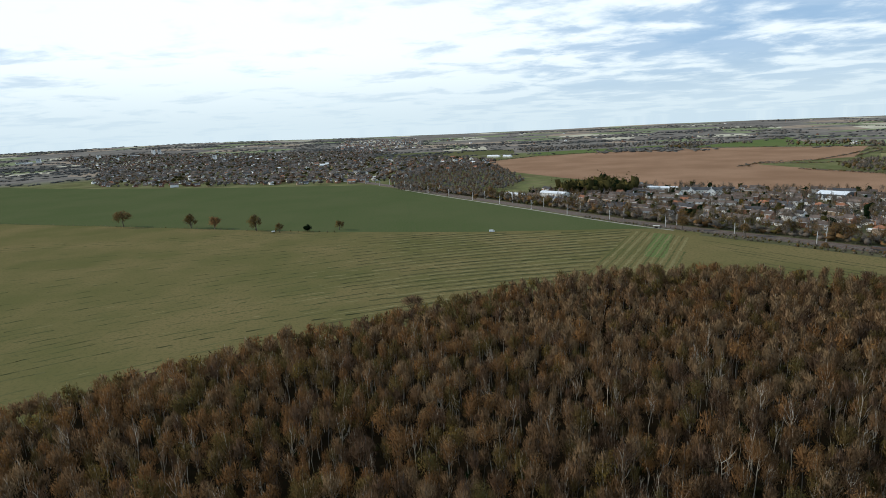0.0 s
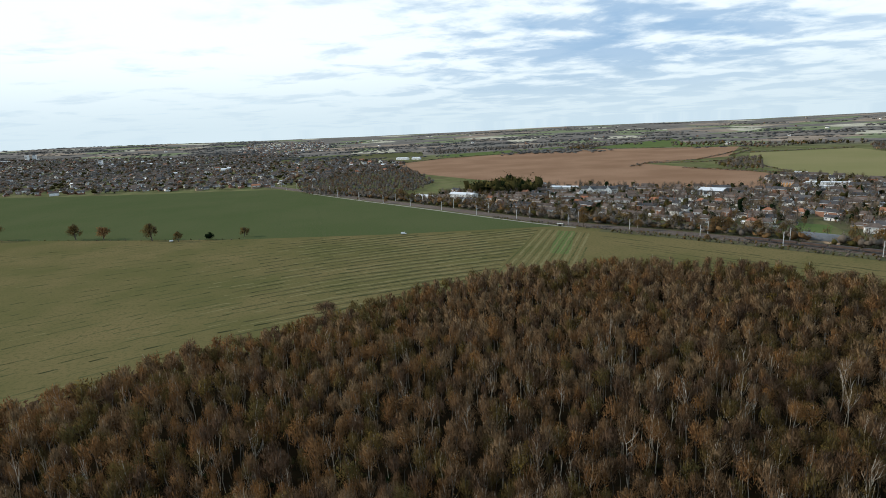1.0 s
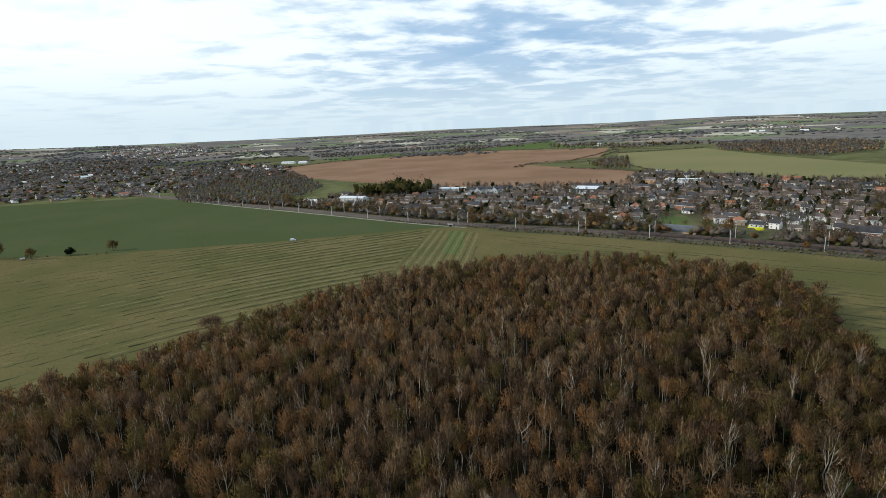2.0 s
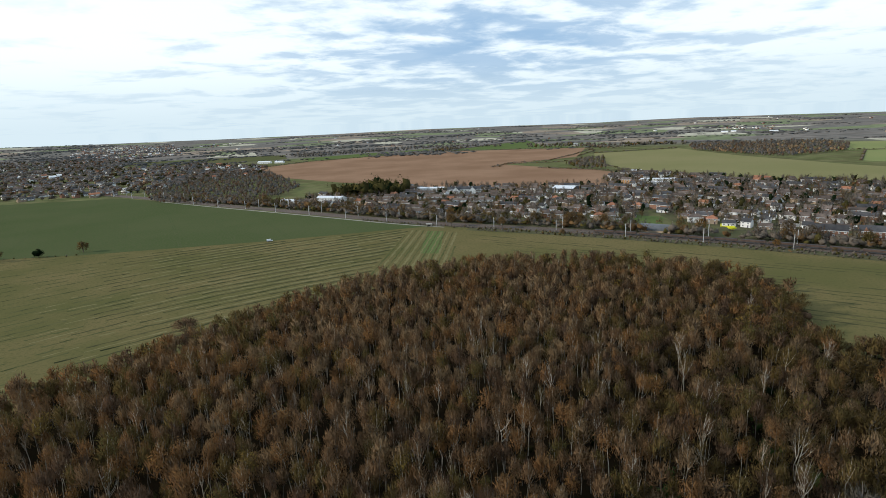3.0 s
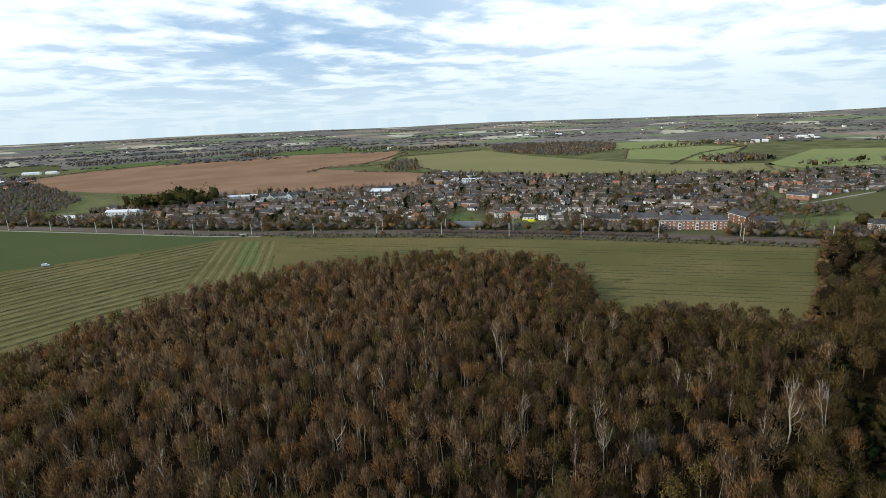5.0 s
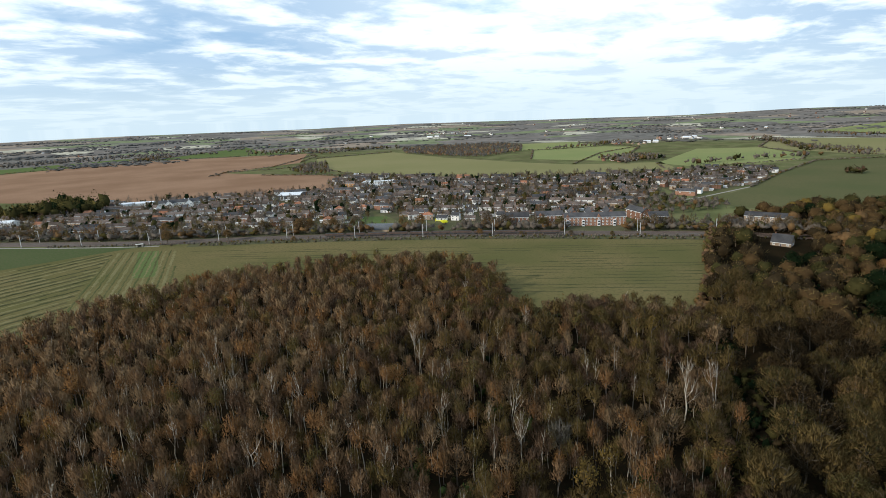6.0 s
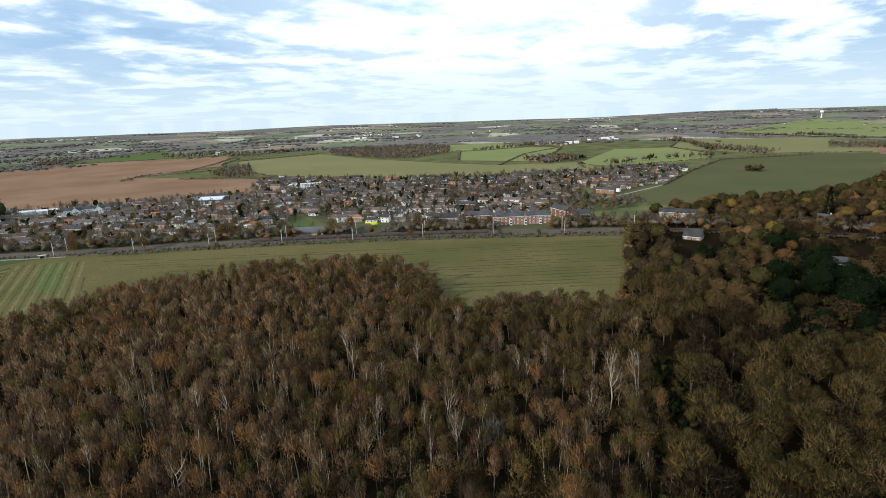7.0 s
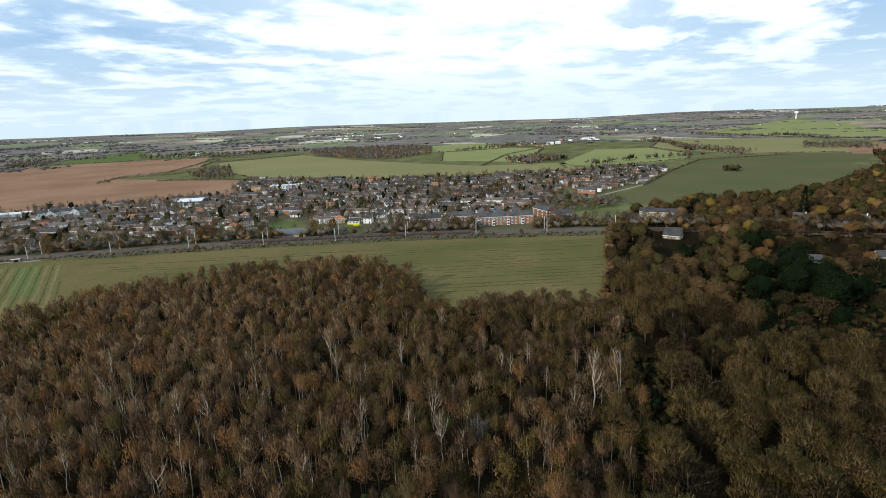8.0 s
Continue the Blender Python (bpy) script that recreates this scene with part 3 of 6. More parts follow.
def brush_shape(seed, high, wide, low, limbs, twigs, twig, leaves=0, leaf=0.2, stems=1, girth=0.13, lobes=3, rise=1.3, forks=0, lobe=0.7, thick=0.5, limb=0.5):
    """A leafless or thinly leaved tree: limbs fan up and out of the trunk, and fine twigs sweep up to the rounded tops of the crown's lobes. thick: how deep the twigs reach into a lobe."""
    rng = np.random.default_rng(seed)
    wood, lines = [], []
    for s in range(stems):
        lean = rng.normal(size=2) * (0.03 if stems == 1 else 0.08) * high
        zs = np.array([0, 0.25, 0.5, 0.75, 0.96]) * high * (1 if s == 0 else rng.uniform(0.8, 0.97))
        bend = rng.normal(size=(5, 2)) * 0.014 * high
        bend[0] = 0
        line = np.stack([lean[0] * (zs / high) ** 1.3 + bend[:, 0], lean[1] * (zs / high) ** 1.3 + bend[:, 1], zs], 1)
        lines.append((zs, line))
        sides = 5 if twigs > 600 else 3
        wood.append((*tube(line, girth * np.array([1.15, 0.9, 0.72, 0.5, 0.12]), sides), sides))
    mid, half = high * (low + 1) / 2, high * (1 - low) / 2
    size = np.array([wide, wide, half])
    # the lobes: one at the top, the others round it and lower, uneven in size
    turn = np.arange(lobes) * 2.4 + rng.uniform(0, 6.28)
    up = np.clip(np.linspace(1.0, -0.35, lobes) + rng.normal(size=lobes) * 0.12, -0.6, 1.0)
    flat = np.sqrt(np.clip(1 - up ** 2, 0.0, 1))
    lobe_r = lobe * rng.uniform(0.8, 1.15, lobes)
    lobe_at = np.stack([np.cos(turn) * flat, np.sin(turn) * flat, up], 1) * (rng.uniform(0.85, 1.08, lobes) * (1 - lobe))[:, None]
    lobe_at = lobe_at * size + np.array([0, 0, mid])
    top = lines[0][1][3]
    lobe_at[:, :2] += top[:2]
    for k in range(limbs):
        zs, line = lines[k % stems]
        j = k % lobes
        e = unit(rng.normal(size=(1, 3)) + np.array([[0, 0, 0.5]]))[0]
        e = lobe_at[j] + e * lobe_r[j] * size * rng.uniform(0.5, 0.95)
        reach = np.hypot(*(e - top)[:2])
        z0 = min(max(low * high * 0.75, e[2] - reach * rise * rng.uniform(0.9, 1.5) - 0.8), zs[-1] * 0.93)
        p = np.array([np.interp(z0, zs, line[:, i]) for i in range(3)])
        q = p + (e - p) * np.array([0.6, 0.6, 0.44]) + rng.normal(size=3) * 0.04 * wide
        wood.append((*tube([p, q, e + (e - q) * 0.1], girth * limb * np.array([1.0, 0.66, 0.16]), 3), 3))
        for f in range(forks):
            g = q + (e - q) * rng.uniform(-0.2, 0.6)
            h = g + (e - q) * rng.uniform(0.6, 1.0) + rng.normal(size=3) * wide * np.array([0.17, 0.17, 0.1])
            wood.append((*tube([g, h], girth * limb * np.array([0.5, 0.12]), 3), 3))

    def spray(n, deep):
        j = rng.choice(lobes, n, p=lobe_r ** 2 / (lobe_r ** 2).sum())
        e = unit(rng.normal(size=(n, 3)) + np.array([0, 0, 0.55]))
        tip = lobe_at[j] + e * size * (lobe_r[j] * (1 - deep * rng.random(n) ** 1.5))[:, None]
        root = lobe_at[j] * np.array([0.7, 0.7, 1.0]) - np.array([0, 0, 1.1]) * size * lobe_r[j][:, None] + np.array([top[0], top[1], 0]) * 0.3
        way = unit(tip - root) + rng.normal(size=(n, 3)) * 0.2
        body = unit((tip - np.array([top[0], top[1], mid - 0.35 * half])) / size)
        return tip, unit(way), unit(e * 0.75 + body * 0.5 + np.array([0, 0, 0.1]))

    tip, way, out = spray(twigs, thick)
    length = rng.uniform(0.55, 1.4, twigs) * twig[0]
    tw = slivers(rng, tip - way * length[:, None], way, length, rng.uniform(0.6, 1.3, twigs) * twig[1], out)
    lf = NOTHING
    if leaves:
        tip, way, out = spray(leaves, thick * 0.7)
        lf = slivers(rng, tip, np.cross(out, rng.normal(size=(leaves, 3))) + way * 0.4, rng.uniform(0.7, 1.5, leaves) * leaf, rng.uniform(0.5, 1.1, leaves) * leaf, out)
    return {"trunk": rounded(wood), "twigs": tw, "leaves": lf}


def conifer_shape(seed, high, wide, n):
    rng = np.random.default_rng(seed)
    tr = tube([(0, 0, 0), (0, 0, high * 0.5), (0, 0, high)], [0.25, 0.15, 0.03], 5)
    u = rng.uniform(0.08, 1, n) ** 0.8
    w = rng.uniform(0, 2 * math.pi, n)
    r = wide * (1.02 - u) * rng.uniform(0.35, 1.0, n) * (0.8 + 0.2 * np.sin(u * 40))
    c = np.stack([np.cos(w) * r, np.sin(w) * r, u * high], 1)
    d = np.stack([np.cos(w), np.sin(w), np.full(n, -0.25)], 1) + rng.normal(size=(n, 3)) * 0.35
    lf = slivers(rng, c, d, rng.uniform(0.5, 1.2, n), rng.uniform(0.25, 0.6, n), d + np.array([0, 0, 0.8]))
    return {"trunk": rounded([(*tr, 5)]), "twigs": NOTHING, "leaves": lf}


def core_shape(lobe_at, lobe_r, size, mid, cuts=1):
    """The dense heart of a crown: an uneven rounded body that follows the lobes."""
    v = [(1, 0, 0), (-1, 0, 0), (0, 1, 0), (0, -1, 0), (0, 0, 1), (0, 0, -1)]
    f = [(0, 2, 4), (2, 1, 4), (1, 3, 4), (3, 0, 4), (2, 0, 5), (1, 2, 5), (3, 1, 5), (0, 3, 5)]
    v = [np.array(p, float) for p in v]
    for k in range(cuts):
        seen, g = {}, []

        def half(a, b):
            key = (min(a, b), max(a, b))
            if key not in seen:
                p = v[a] + v[b]
                v.append(p / np.linalg.norm(p))
                seen[key] = len(v) - 1
            return seen[key]

        for a, b, c in f:
            d, e, h = half(a, b), half(b, c), half(c, a)
            g += [(a, d, h), (d, b, e), (h, e, c), (d, e, h)]
        f = g
    v = np.array(v)
    # how far each way reaches before it leaves the last lobe
    dot = v @ lobe_at.T
    room = dot ** 2 - (lobe_at ** 2).sum(1)[None, :] + lobe_r[None, :] ** 2
    rough = 1 + 0.1 * np.sin(v[:, 0] * 7 + lobe_at[0, 0] * 9) * np.sin(v[:, 1] * 8) + 0.08 * np.sin(v[:, 2] * 11 + lobe_at[0, 1] * 9)
    far = rough * np.where(room > 0, dot + np.sqrt(np.maximum(room, 0)), 0.25).max(1)
    w = v * np.clip(far, 0.25, 1.2)[:, None]
    return w * size + mid, np.array(f), unit(v * 0.6 + unit(w) * 0.4)


def both_shapes(a, b):
    return np.concatenate([a[0], b[0]]), np.concatenate([a[1], b[1] + len(a[0])]), np.concatenate([a[2], b[2]])


def bush_shape(seed, high, wide, n, size):
    """A clump of leaves or twigs with an uneven outline, for thickets, hedges and far trees."""
    rng = np.random.default_rng(seed)
    lobes = rng.normal(size=(6, 3)) * np.array([wide * 0.42, wide * 0.42, high * 0.16]) + np.array([0, 0, high * 0.55])
    pick = rng.integers(0, 6, n)
    d = unit(rng.normal(size=(n, 3)) + np.array([0, 0, 0.3]))
    c = lobes[pick] + d * np.array([wide * 0.42, wide * 0.42, high * 0.36]) * rng.uniform(0.6, 1.0, n)[:, None]
    c[:, 2] = np.clip(c[:, 2], 0.05 * high, high * 1.1)
    body = unit(unit(c - np.array([0, 0, high * 0.35])) * 0.6 + d * 0.6)
    lf = slivers(rng, c, np.cross(d, rng.normal(size=(n, 3))) + np.array([0, 0, 0.5]), rng.uniform(0.6, 1.4, n) * size, rng.uniform(0.5, 1.1, n) * size * 0.7, body)
    scale = np.array([wide, wide, high * 0.5])
    lf = both_shapes(core_shape((lobes - np.array([0, 0, high * 0.5])) / scale, np.full(6, 0.40), scale, np.array([0, 0, high * 0.5])), lf)
    st = tube([(0, 0, 0), (0, 0, high * 0.5)], [0.12, 0.04], 3)
    return {"trunk": rounded([(*st, 3)]), "twigs": NOTHING, "leaves": lf}


def placed(shape, x, y, z, turn, s, sz, mats):
    """A shape's arrays at a place; mats: material indices of trunk, twigs and leaves."""
    c, q = math.cos(turn), math.sin(turn)
    bits = []
    for key, m in zip(("trunk", "twigs", "leaves"), mats):
        v, f, n = shape[key]
        if len(f):
            bits.append((np.stack([(v[:, 0] * c - v[:, 1] * q) * s + x, (v[:, 0] * q + v[:, 1] * c) * s + y, v[:, 2] * sz + z], 1), f, m,
                         np.stack([n[:, 0] * c - n[:, 1] * q, n[:, 0] * q + n[:, 1] * c, n[:, 2]], 1)))
    return bits


STUFF_MATS = ["bark", "grey_bark", "warm_twig", "dark_twig", "light_twig", "far_wood", "oak_bark", "twig", "pale_twig", "oak_twig", "brown_leaf", "orange_leaf", "ochre_leaf", "olive_leaf", "green_leaf", "far_leaf", "deep_olive", "deep_brown", "deep_twig", "fresh_leaf"]
IX = {k: i for i, k in enumerate(STUFF_MATS)}


def stuff(name, bits, label, category):
    v, f, m = join_bits(bits)
    ob = new(name, sheet_mesh(name, v, f, [M[k] for k in STUFF_MATS], m, np.concatenate([b[3] for b in bits])))
    return tagged(ob, label, category, kind="stuff")


def tree_thing(name, shape, mats, label, category="tree", group=""):
    """One tree as a thing with its trunk and crown."""
    root = tagged(new(name), label, category, group)
    v, f, n = shape["trunk"]
    part("trunk", sheet_mesh("trunk", v, f, [M[mats[0]]], None, n), root)
    keys = [k for k in ("twigs", "leaves") if len(shape[k][1])]
    v, f, m = join_bits([(*shape[k][:2], ("twigs", "leaves").index(k)) for k in keys])
    tagged(part("crown", sheet_mesh("crown", v, f, [M[mats[1]], M[mats[2]]], m, np.concatenate([shape[k][2] for k in keys])), root), kind="stuff")
    return root


rng = random.Random(11)
BIRCH_NEAR = [brush_shape(100 + i, 16.0, 3.4, 0.44, 9, (950, 880, 650)[i % 3], (1.25, 0.08), (0, 160, 900)[i % 3], 0.2, 2 if i % 4 == 0 else 1, 0.115, 4 + i % 3, 1.5, 1, 0.6, 0.7) for i in range(12)]
BIRCH_PALE = [brush_shape(112 + i, 16.5, 3.0, 0.36, 14, 480, (1.2, 0.055), 0, 0.2, 1 + i % 2, 0.13, 4, 1.6, 3, 0.62, 0.8, 0.56) for i in range(4)]
BIRCH_MID_PALE = [brush_shape(116 + i, 16.5, 3.0, 0.38, 9, 200, (1.25, 0.13), 0, 0.2, 1 + i % 2, 0.12, 4, 1.6, 1, 0.62, 0.8, 0.56) for i in range(4)]
BIRCH_MID = [brush_shape(120 + i, 15.5, 3.5, 0.36, 4, (350, 320, 230)[i % 3], (1.35, 0.225), (0, 50, 240)[i % 3], 0.36, 1, 0.115, 4 + i % 3, 1.5, 0, 0.6, 0.7) for i in range(9)]
BIRCH_FAR = [brush_shape(140 + i, 15.0, 3.6, 0.34, 1, (165, 155, 110)[i % 3], (1.6, 0.43), (0, 16, 90)[i % 3], 0.6, 1, 0.12, 3 + i % 3, 1.5, 0, 0.64, 0.7) for i in range(9)]
OAK_NEAR = [brush_shape(160 + i, 14.0, 5.8, 0.1, 12, (1900, 1700, 1300)[i % 3], (1.2, 0.2), (0, 400, 1000)[i % 3], 0.34, 2, 0.2, 20, 0.8, 1, 0.33, 0.35) for i in range(6)]
OAK_MID = [brush_shape(180 + i, 13.5, 4.9, 0.06, 4, (620, 540, 400)[i % 3], (1.3, 0.22), (0, 80, 300)[i % 3], 0.42, 1, 0.2, 12, 0.8, 1, 0.38, 0.35) for i in range(6)]
OAK_LONE = [brush_shape(185 + i, 14.0, 6.0, 0.1, 10, 560, (1.5, 0.28), (0, 620, 620, 420)[i], 0.62, 1, 0.3, 15, 0.8, 1, 0.36, 0.4) for i in range(4)]
OAK_BARE = [brush_shape(175 + i, 13.0, 5.6, 0.04, 16, 760, (1.8, 0.26), 0, 0.4, 1, 0.34, 9, 0.8, 2, 0.42, 0.7) for i in range(3)]
BARE_FAR = [brush_shape(170 + i, 11.0, 4.6, 0.1, 2, 64, (2.0, 0.38), 0, 0.4, 1, 0.2, 5, 0.9, 0, 0.5, 0.6) for i in range(5)]
OAK_FAR = [tree_shape(190 + i, 12.0, 5.0, 0.08, 3, 60, 100, (1.4, 0.35), 0.95, 1, 0.2, 11, 0.7, 0, 0.45, core=0.72) for i in range(5)]
CEDAR = [tree_shape(196 + i, 15.0, 7.5, 0.08, 12, 60, 1900, (1.2, 0.1), 0.7, 1, 0.35, 18, 0.35, 0, 0.4, core=0.62) for i in range(3)]
ROUND_FAR = [bush_shape(230 + i, 11.0, 5.2, 34, 1.2) for i in range(6)]
HEART = [bush_shape(236 + i, 8.5, 4.2, 0, 1.2) for i in range(5)]
COPSE_FAR = [{**BARE_FAR[i], "leaves": both_shapes(HEART[i]["leaves"], BARE_FAR[i]["twigs"]), "twigs": NOTHING} for i in range(5)]
SHRUB = [bush_shape(200 + i, 4.0, 2.2, 44, 0.6) for i in range(4)]
SCRUB = [bush_shape(210 + i, 6.0, 3.6, 60, 0.9) for i in range(4)]
CLUMP_FAR = [{"trunk": NOTHING, "twigs": NOTHING, "leaves": (lambda v, f, n: (v * np.array([2.6, 1.0, 0.8]), f, n))(*bush_shape(250 + i, 9.0, 4.6, 0, 3.6)["leaves"])} for i in range(5)]
HEDGE_BIT = [bush_shape(260 + i, 4.0, 3.6, 16, 0.8) for i in range(4)]
CLUMP = [bush_shape(220 + i, 9.0, 4.6, 8, 2.2) for i in range(5)]
CONIFER = [conifer_shape(240 + i, 15.0, 3.6, 900) for i in range(3)]
LEAF_WORDS = {"brown_leaf": "a few brown leaves", "orange_leaf": "orange autumn leaves", "ochre_leaf": "ochre autumn leaves", "olive_leaf": "fading olive leaves", "deep_olive": "olive leaves darkened as if in shade", "deep_brown": "brown leaves darkened as if in shade"}


def in_view(x, y, near=80):
    return math.hypot(x, y) > near and -46 < math.degrees(math.atan2(x, y)) < 108


LOOKS = [  # twigs, leaves, leafiness of the shape, odds, odds among the oaks
    ("twig", "brown_leaf", 0, 6.0, 1.2), ("dark_twig", "brown_leaf", 0, 3.6, 2.0), ("warm_twig", "brown_leaf", 1, 1.9, 1.0), ("light_twig", "brown_leaf", 0, 2.2, 1.0),
    ("oak_twig", "olive_leaf", 1, 1.4, 4.0), ("warm_twig", "orange_leaf", 2, 0.4, 0.3), ("warm_twig", "brown_leaf", 2, 0.9, 0.8), ("oak_twig", "ochre_leaf", 2, 0.2, 0.6), ("oak_twig", "olive_leaf", 2, 0.5, 1.8),
]


STANDOUTS = [  # single trees of the wood: place, size, shape, materials, words
    (172, 41, 1.55, BIRCH_PALE[1], ("bark", "twig", "brown_leaf"), "large many-stemmed birch with white limbs"),
    (177, 33, 1.45, BIRCH_PALE[3], ("bark", "warm_twig", "brown_leaf"), "large many-stemmed birch with white limbs"),
    (121, 71, 1.2, BIRCH_PALE[0], ("bark", "dark_twig", "brown_leaf"), "slim white leafless birch"),
    (162, 113, 0.9, BIRCH_PALE[2], ("bark", "light_twig", "brown_leaf"), "bone-white dead birch"),
    (202, 118, 0.95, BIRCH_PALE[0], ("bark", "dark_twig", "brown_leaf"), "slim white leafless birch"),
    (223, 166, 1.0, BIRCH_PALE[1], ("bark", "dark_twig", "brown_leaf"), "white-stemmed birch at the edge of the wood"),
    (133, 66, 1.0, OAK_BARE[1], ("grey_bark", "pale_twig", "olive_leaf"), "bushy pale green-grey willow"),
    (154, 160, 0.8, OAK_NEAR[2], ("oak_bark", "warm_twig", "orange_leaf"), "round crown of orange autumn leaves"),
    (124, 129, 0.95, BIRCH_NEAR[2], ("bark", "warm_twig", "orange_leaf"), "narrow birch in rust-orange leaf"),
    (79, 127, 1.1, BIRCH_NEAR[5], ("bark", "warm_twig", "brown_leaf"), "birch in rusty brown leaf"),
    (202, 67, 0.55, OAK_NEAR[5], ("oak_bark", "oak_twig", "ochre_leaf"), "small tree in yellow-ochre leaf"),
    (225, 92, 0.95, OAK_NEAR[2], ("oak_bark", "oak_twig", "olive_leaf"), "rounded yellow-green tree in thin leaf"),
    (236, 35, 0.95, OAK_NEAR[5], ("oak_bark", "oak_twig", "brown_leaf"), "broad oak in tan autumn leaf"),
    (190, -6, 0.5, OAK_NEAR[2], ("oak_bark", "oak_twig", "ochre_leaf"), "small tree in yellow-ochre leaf"),
    (-86, 118, 0.9, BIRCH_NEAR[2], ("bark", "warm_twig", "orange_leaf"), "birch in orange leaf near the field"),
]


HOLLOW = [(162, 15), (182, 21), (208, 28), (242, 38)]   # a ride between birches and oaks, its shadow painted by near-black shrubs


def off_line(x, y, x0, y0, x1, y1):
    """How far a point lies from a stretch in plan."""
    u = min(1, max(0, ((x - x0) * (x1 - x0) + (y - y0) * (y1 - y0)) / ((x1 - x0) ** 2 + (y1 - y0) ** 2)))
    return math.hypot(x - x0 - u * (x1 - x0), y - y0 - u * (y1 - y0))


def build_woods():
    for x, y, s, shape, mats, words in STANDOUTS:
        t = tree_thing("woodland_tree", shape, mats, words + " among the darker birches", group="single trees of the wood")
        t.matrix_world = pose(x, y, 0, 0, 0, rng.uniform(0, 360)) @ Matrix.Diagonal((s, s, max(s, 1.04), 1))
    bits, kept, prototypes = [], 0, {}
    pts = [p for p in spread_points(WOOD, 5.35, rng) if in_view(*p)]
    pts.sort(key=lambda p: p[0] ** 2 + p[1] ** 2)
    for x, y in pts:
        if any((x - a) ** 2 + (y - b) ** 2 < 9 for a, b, *_ in STANDOUTS):
            continue
        r = math.hypot(x, y)
        turn, s = rng.uniform(0, 6.28), 0.62 + 0.8 * rng.random() ** 1.4
        sz = s ** 0.4 * rng.uniform(0.86, 1.12)
        az = math.degrees(math.atan2(x, y))
        mixed = min(1, max(0, (az - 34) / 30))
        if rng.random() < 0.30 * mixed or any(off_line(x, y, *a, *b) < 3.6 for a, b in zip(HOLLOW, HOLLOW[1:])):
            continue
        tw, leafy, leafiness, _, _ = rng.choices(LOOKS, [(a[3] * (1 - mixed) + a[4] * mixed) * ((3.4 if a[0] == "light_twig" else 0.5 if a[0] == "dark_twig" else 1.0) if r > 185 else 1.0) * ((2.4 if a[0] in ("warm_twig", "oak_twig") else 0.6) if az < 8 else 1.0) for a in LOOKS])[0]
        bark = "bark" if rng.random() < (0.45 if mixed < 0.3 else 0.28) else "grey_bark"
        k = leafiness + 3 * rng.randrange(3)
        if rng.random() < 0.03 + (0.7 if r > 150 else 0.3) * mixed:
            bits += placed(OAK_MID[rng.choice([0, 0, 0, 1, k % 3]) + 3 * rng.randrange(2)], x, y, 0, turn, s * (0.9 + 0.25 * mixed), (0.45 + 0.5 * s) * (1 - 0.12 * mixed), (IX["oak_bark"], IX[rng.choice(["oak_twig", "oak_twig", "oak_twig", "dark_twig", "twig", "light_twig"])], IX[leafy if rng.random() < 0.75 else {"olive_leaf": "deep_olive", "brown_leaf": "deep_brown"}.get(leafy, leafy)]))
        elif r > 230:
            bits += placed(BIRCH_FAR[k], x, y, 0, turn, s, sz * 0.93, (IX[bark], IX[tw], IX[leafy]))
        elif r > 150 or kept >= 300:
            if rng.random() < 0.11:
                bits += placed(BIRCH_MID_PALE[k % 4], x, y, 0, turn, s, sz * 1.04, (IX["bark"], IX[tw], IX[leafy]))
            else:
                bits += placed(BIRCH_MID[k], x, y, 0, turn, s, sz, (IX[bark], IX[tw], IX[leafy]))
        else:
            if rng.random() < 0.2:
                k, leafy, tw, bark = "pale%d" % (k % 4), "brown_leaf", "twig", "bark"
            if (k, leafy, tw) not in prototypes:
                prototypes[k, leafy, tw] = tree_thing("birch_tree", BIRCH_PALE[int(k[4])] if isinstance(k, str) else BIRCH_NEAR[k], (bark, tw, leafy), "tall leafless birch with white forking limbs" if isinstance(k, str) else "tall bare birch with pale trunk and " + LEAF_WORDS[leafy], group="birches of the wood")
                prototypes[k, leafy, tw].matrix_world = pose(x, y, 0, 0, 0, math.degrees(turn))
            else:
                copy_thing(prototypes[k, leafy, tw], pose(x, y, 0, 0, 0, math.degrees(turn)) @ Matrix.Diagonal((s, s, sz, 1)))
            kept += 1
    # the wood goes on under the camera
    for x, y in spread_points(WOOD, 8.5, rng):
        if math.hypot(x, y) <= 80 or (math.hypot(x, y) < 130 and not in_view(x, y)):
            bits += placed(BIRCH_FAR[3 * rng.randrange(3)], x, y, 0, rng.uniform(0, 6.28), rng.uniform(0.8, 1.3), rng.uniform(0.85, 1.1), (IX["bark"], IX[rng.choice(["twig", "dark_twig"])], IX["brown_leaf"]))
    stuff("birch_wood", bits, "dense bare birch wood in late autumn with scattered brown leaves", "wood")
    low = []
    # undergrowth in near-black colours that deepen the shade between the crowns
    for x, y in spread_points(WOOD, 9.5, rng):
        if in_view(x, y):
            s = rng.uniform(0.5, 1.1)
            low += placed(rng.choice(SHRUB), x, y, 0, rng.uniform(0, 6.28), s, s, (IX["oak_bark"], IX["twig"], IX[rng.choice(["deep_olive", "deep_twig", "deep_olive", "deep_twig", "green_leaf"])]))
    # a scrubby margin along the edge of the wood
    for (x0, y0), (x1, y1) in zip(WOOD[2:17], WOOD[3:18]):
        for k in range(int(math.hypot(x1 - x0, y1 - y0) / 2.4)):
            u = rng.random()
            x, y = x0 + (x1 - x0) * u + rng.uniform(-2, 2), y0 + (y1 - y0) * u + rng.uniform(-2, 2)
            s = rng.uniform(0.8, 2.2)
            low += placed(rng.choice(SHRUB), x, y, 0, rng.uniform(0, 6.28), s, s, (IX["oak_bark"], IX["twig"], IX[rng.choice(["dark_twig", "deep_twig", "dark_twig", "oak_twig"])]))
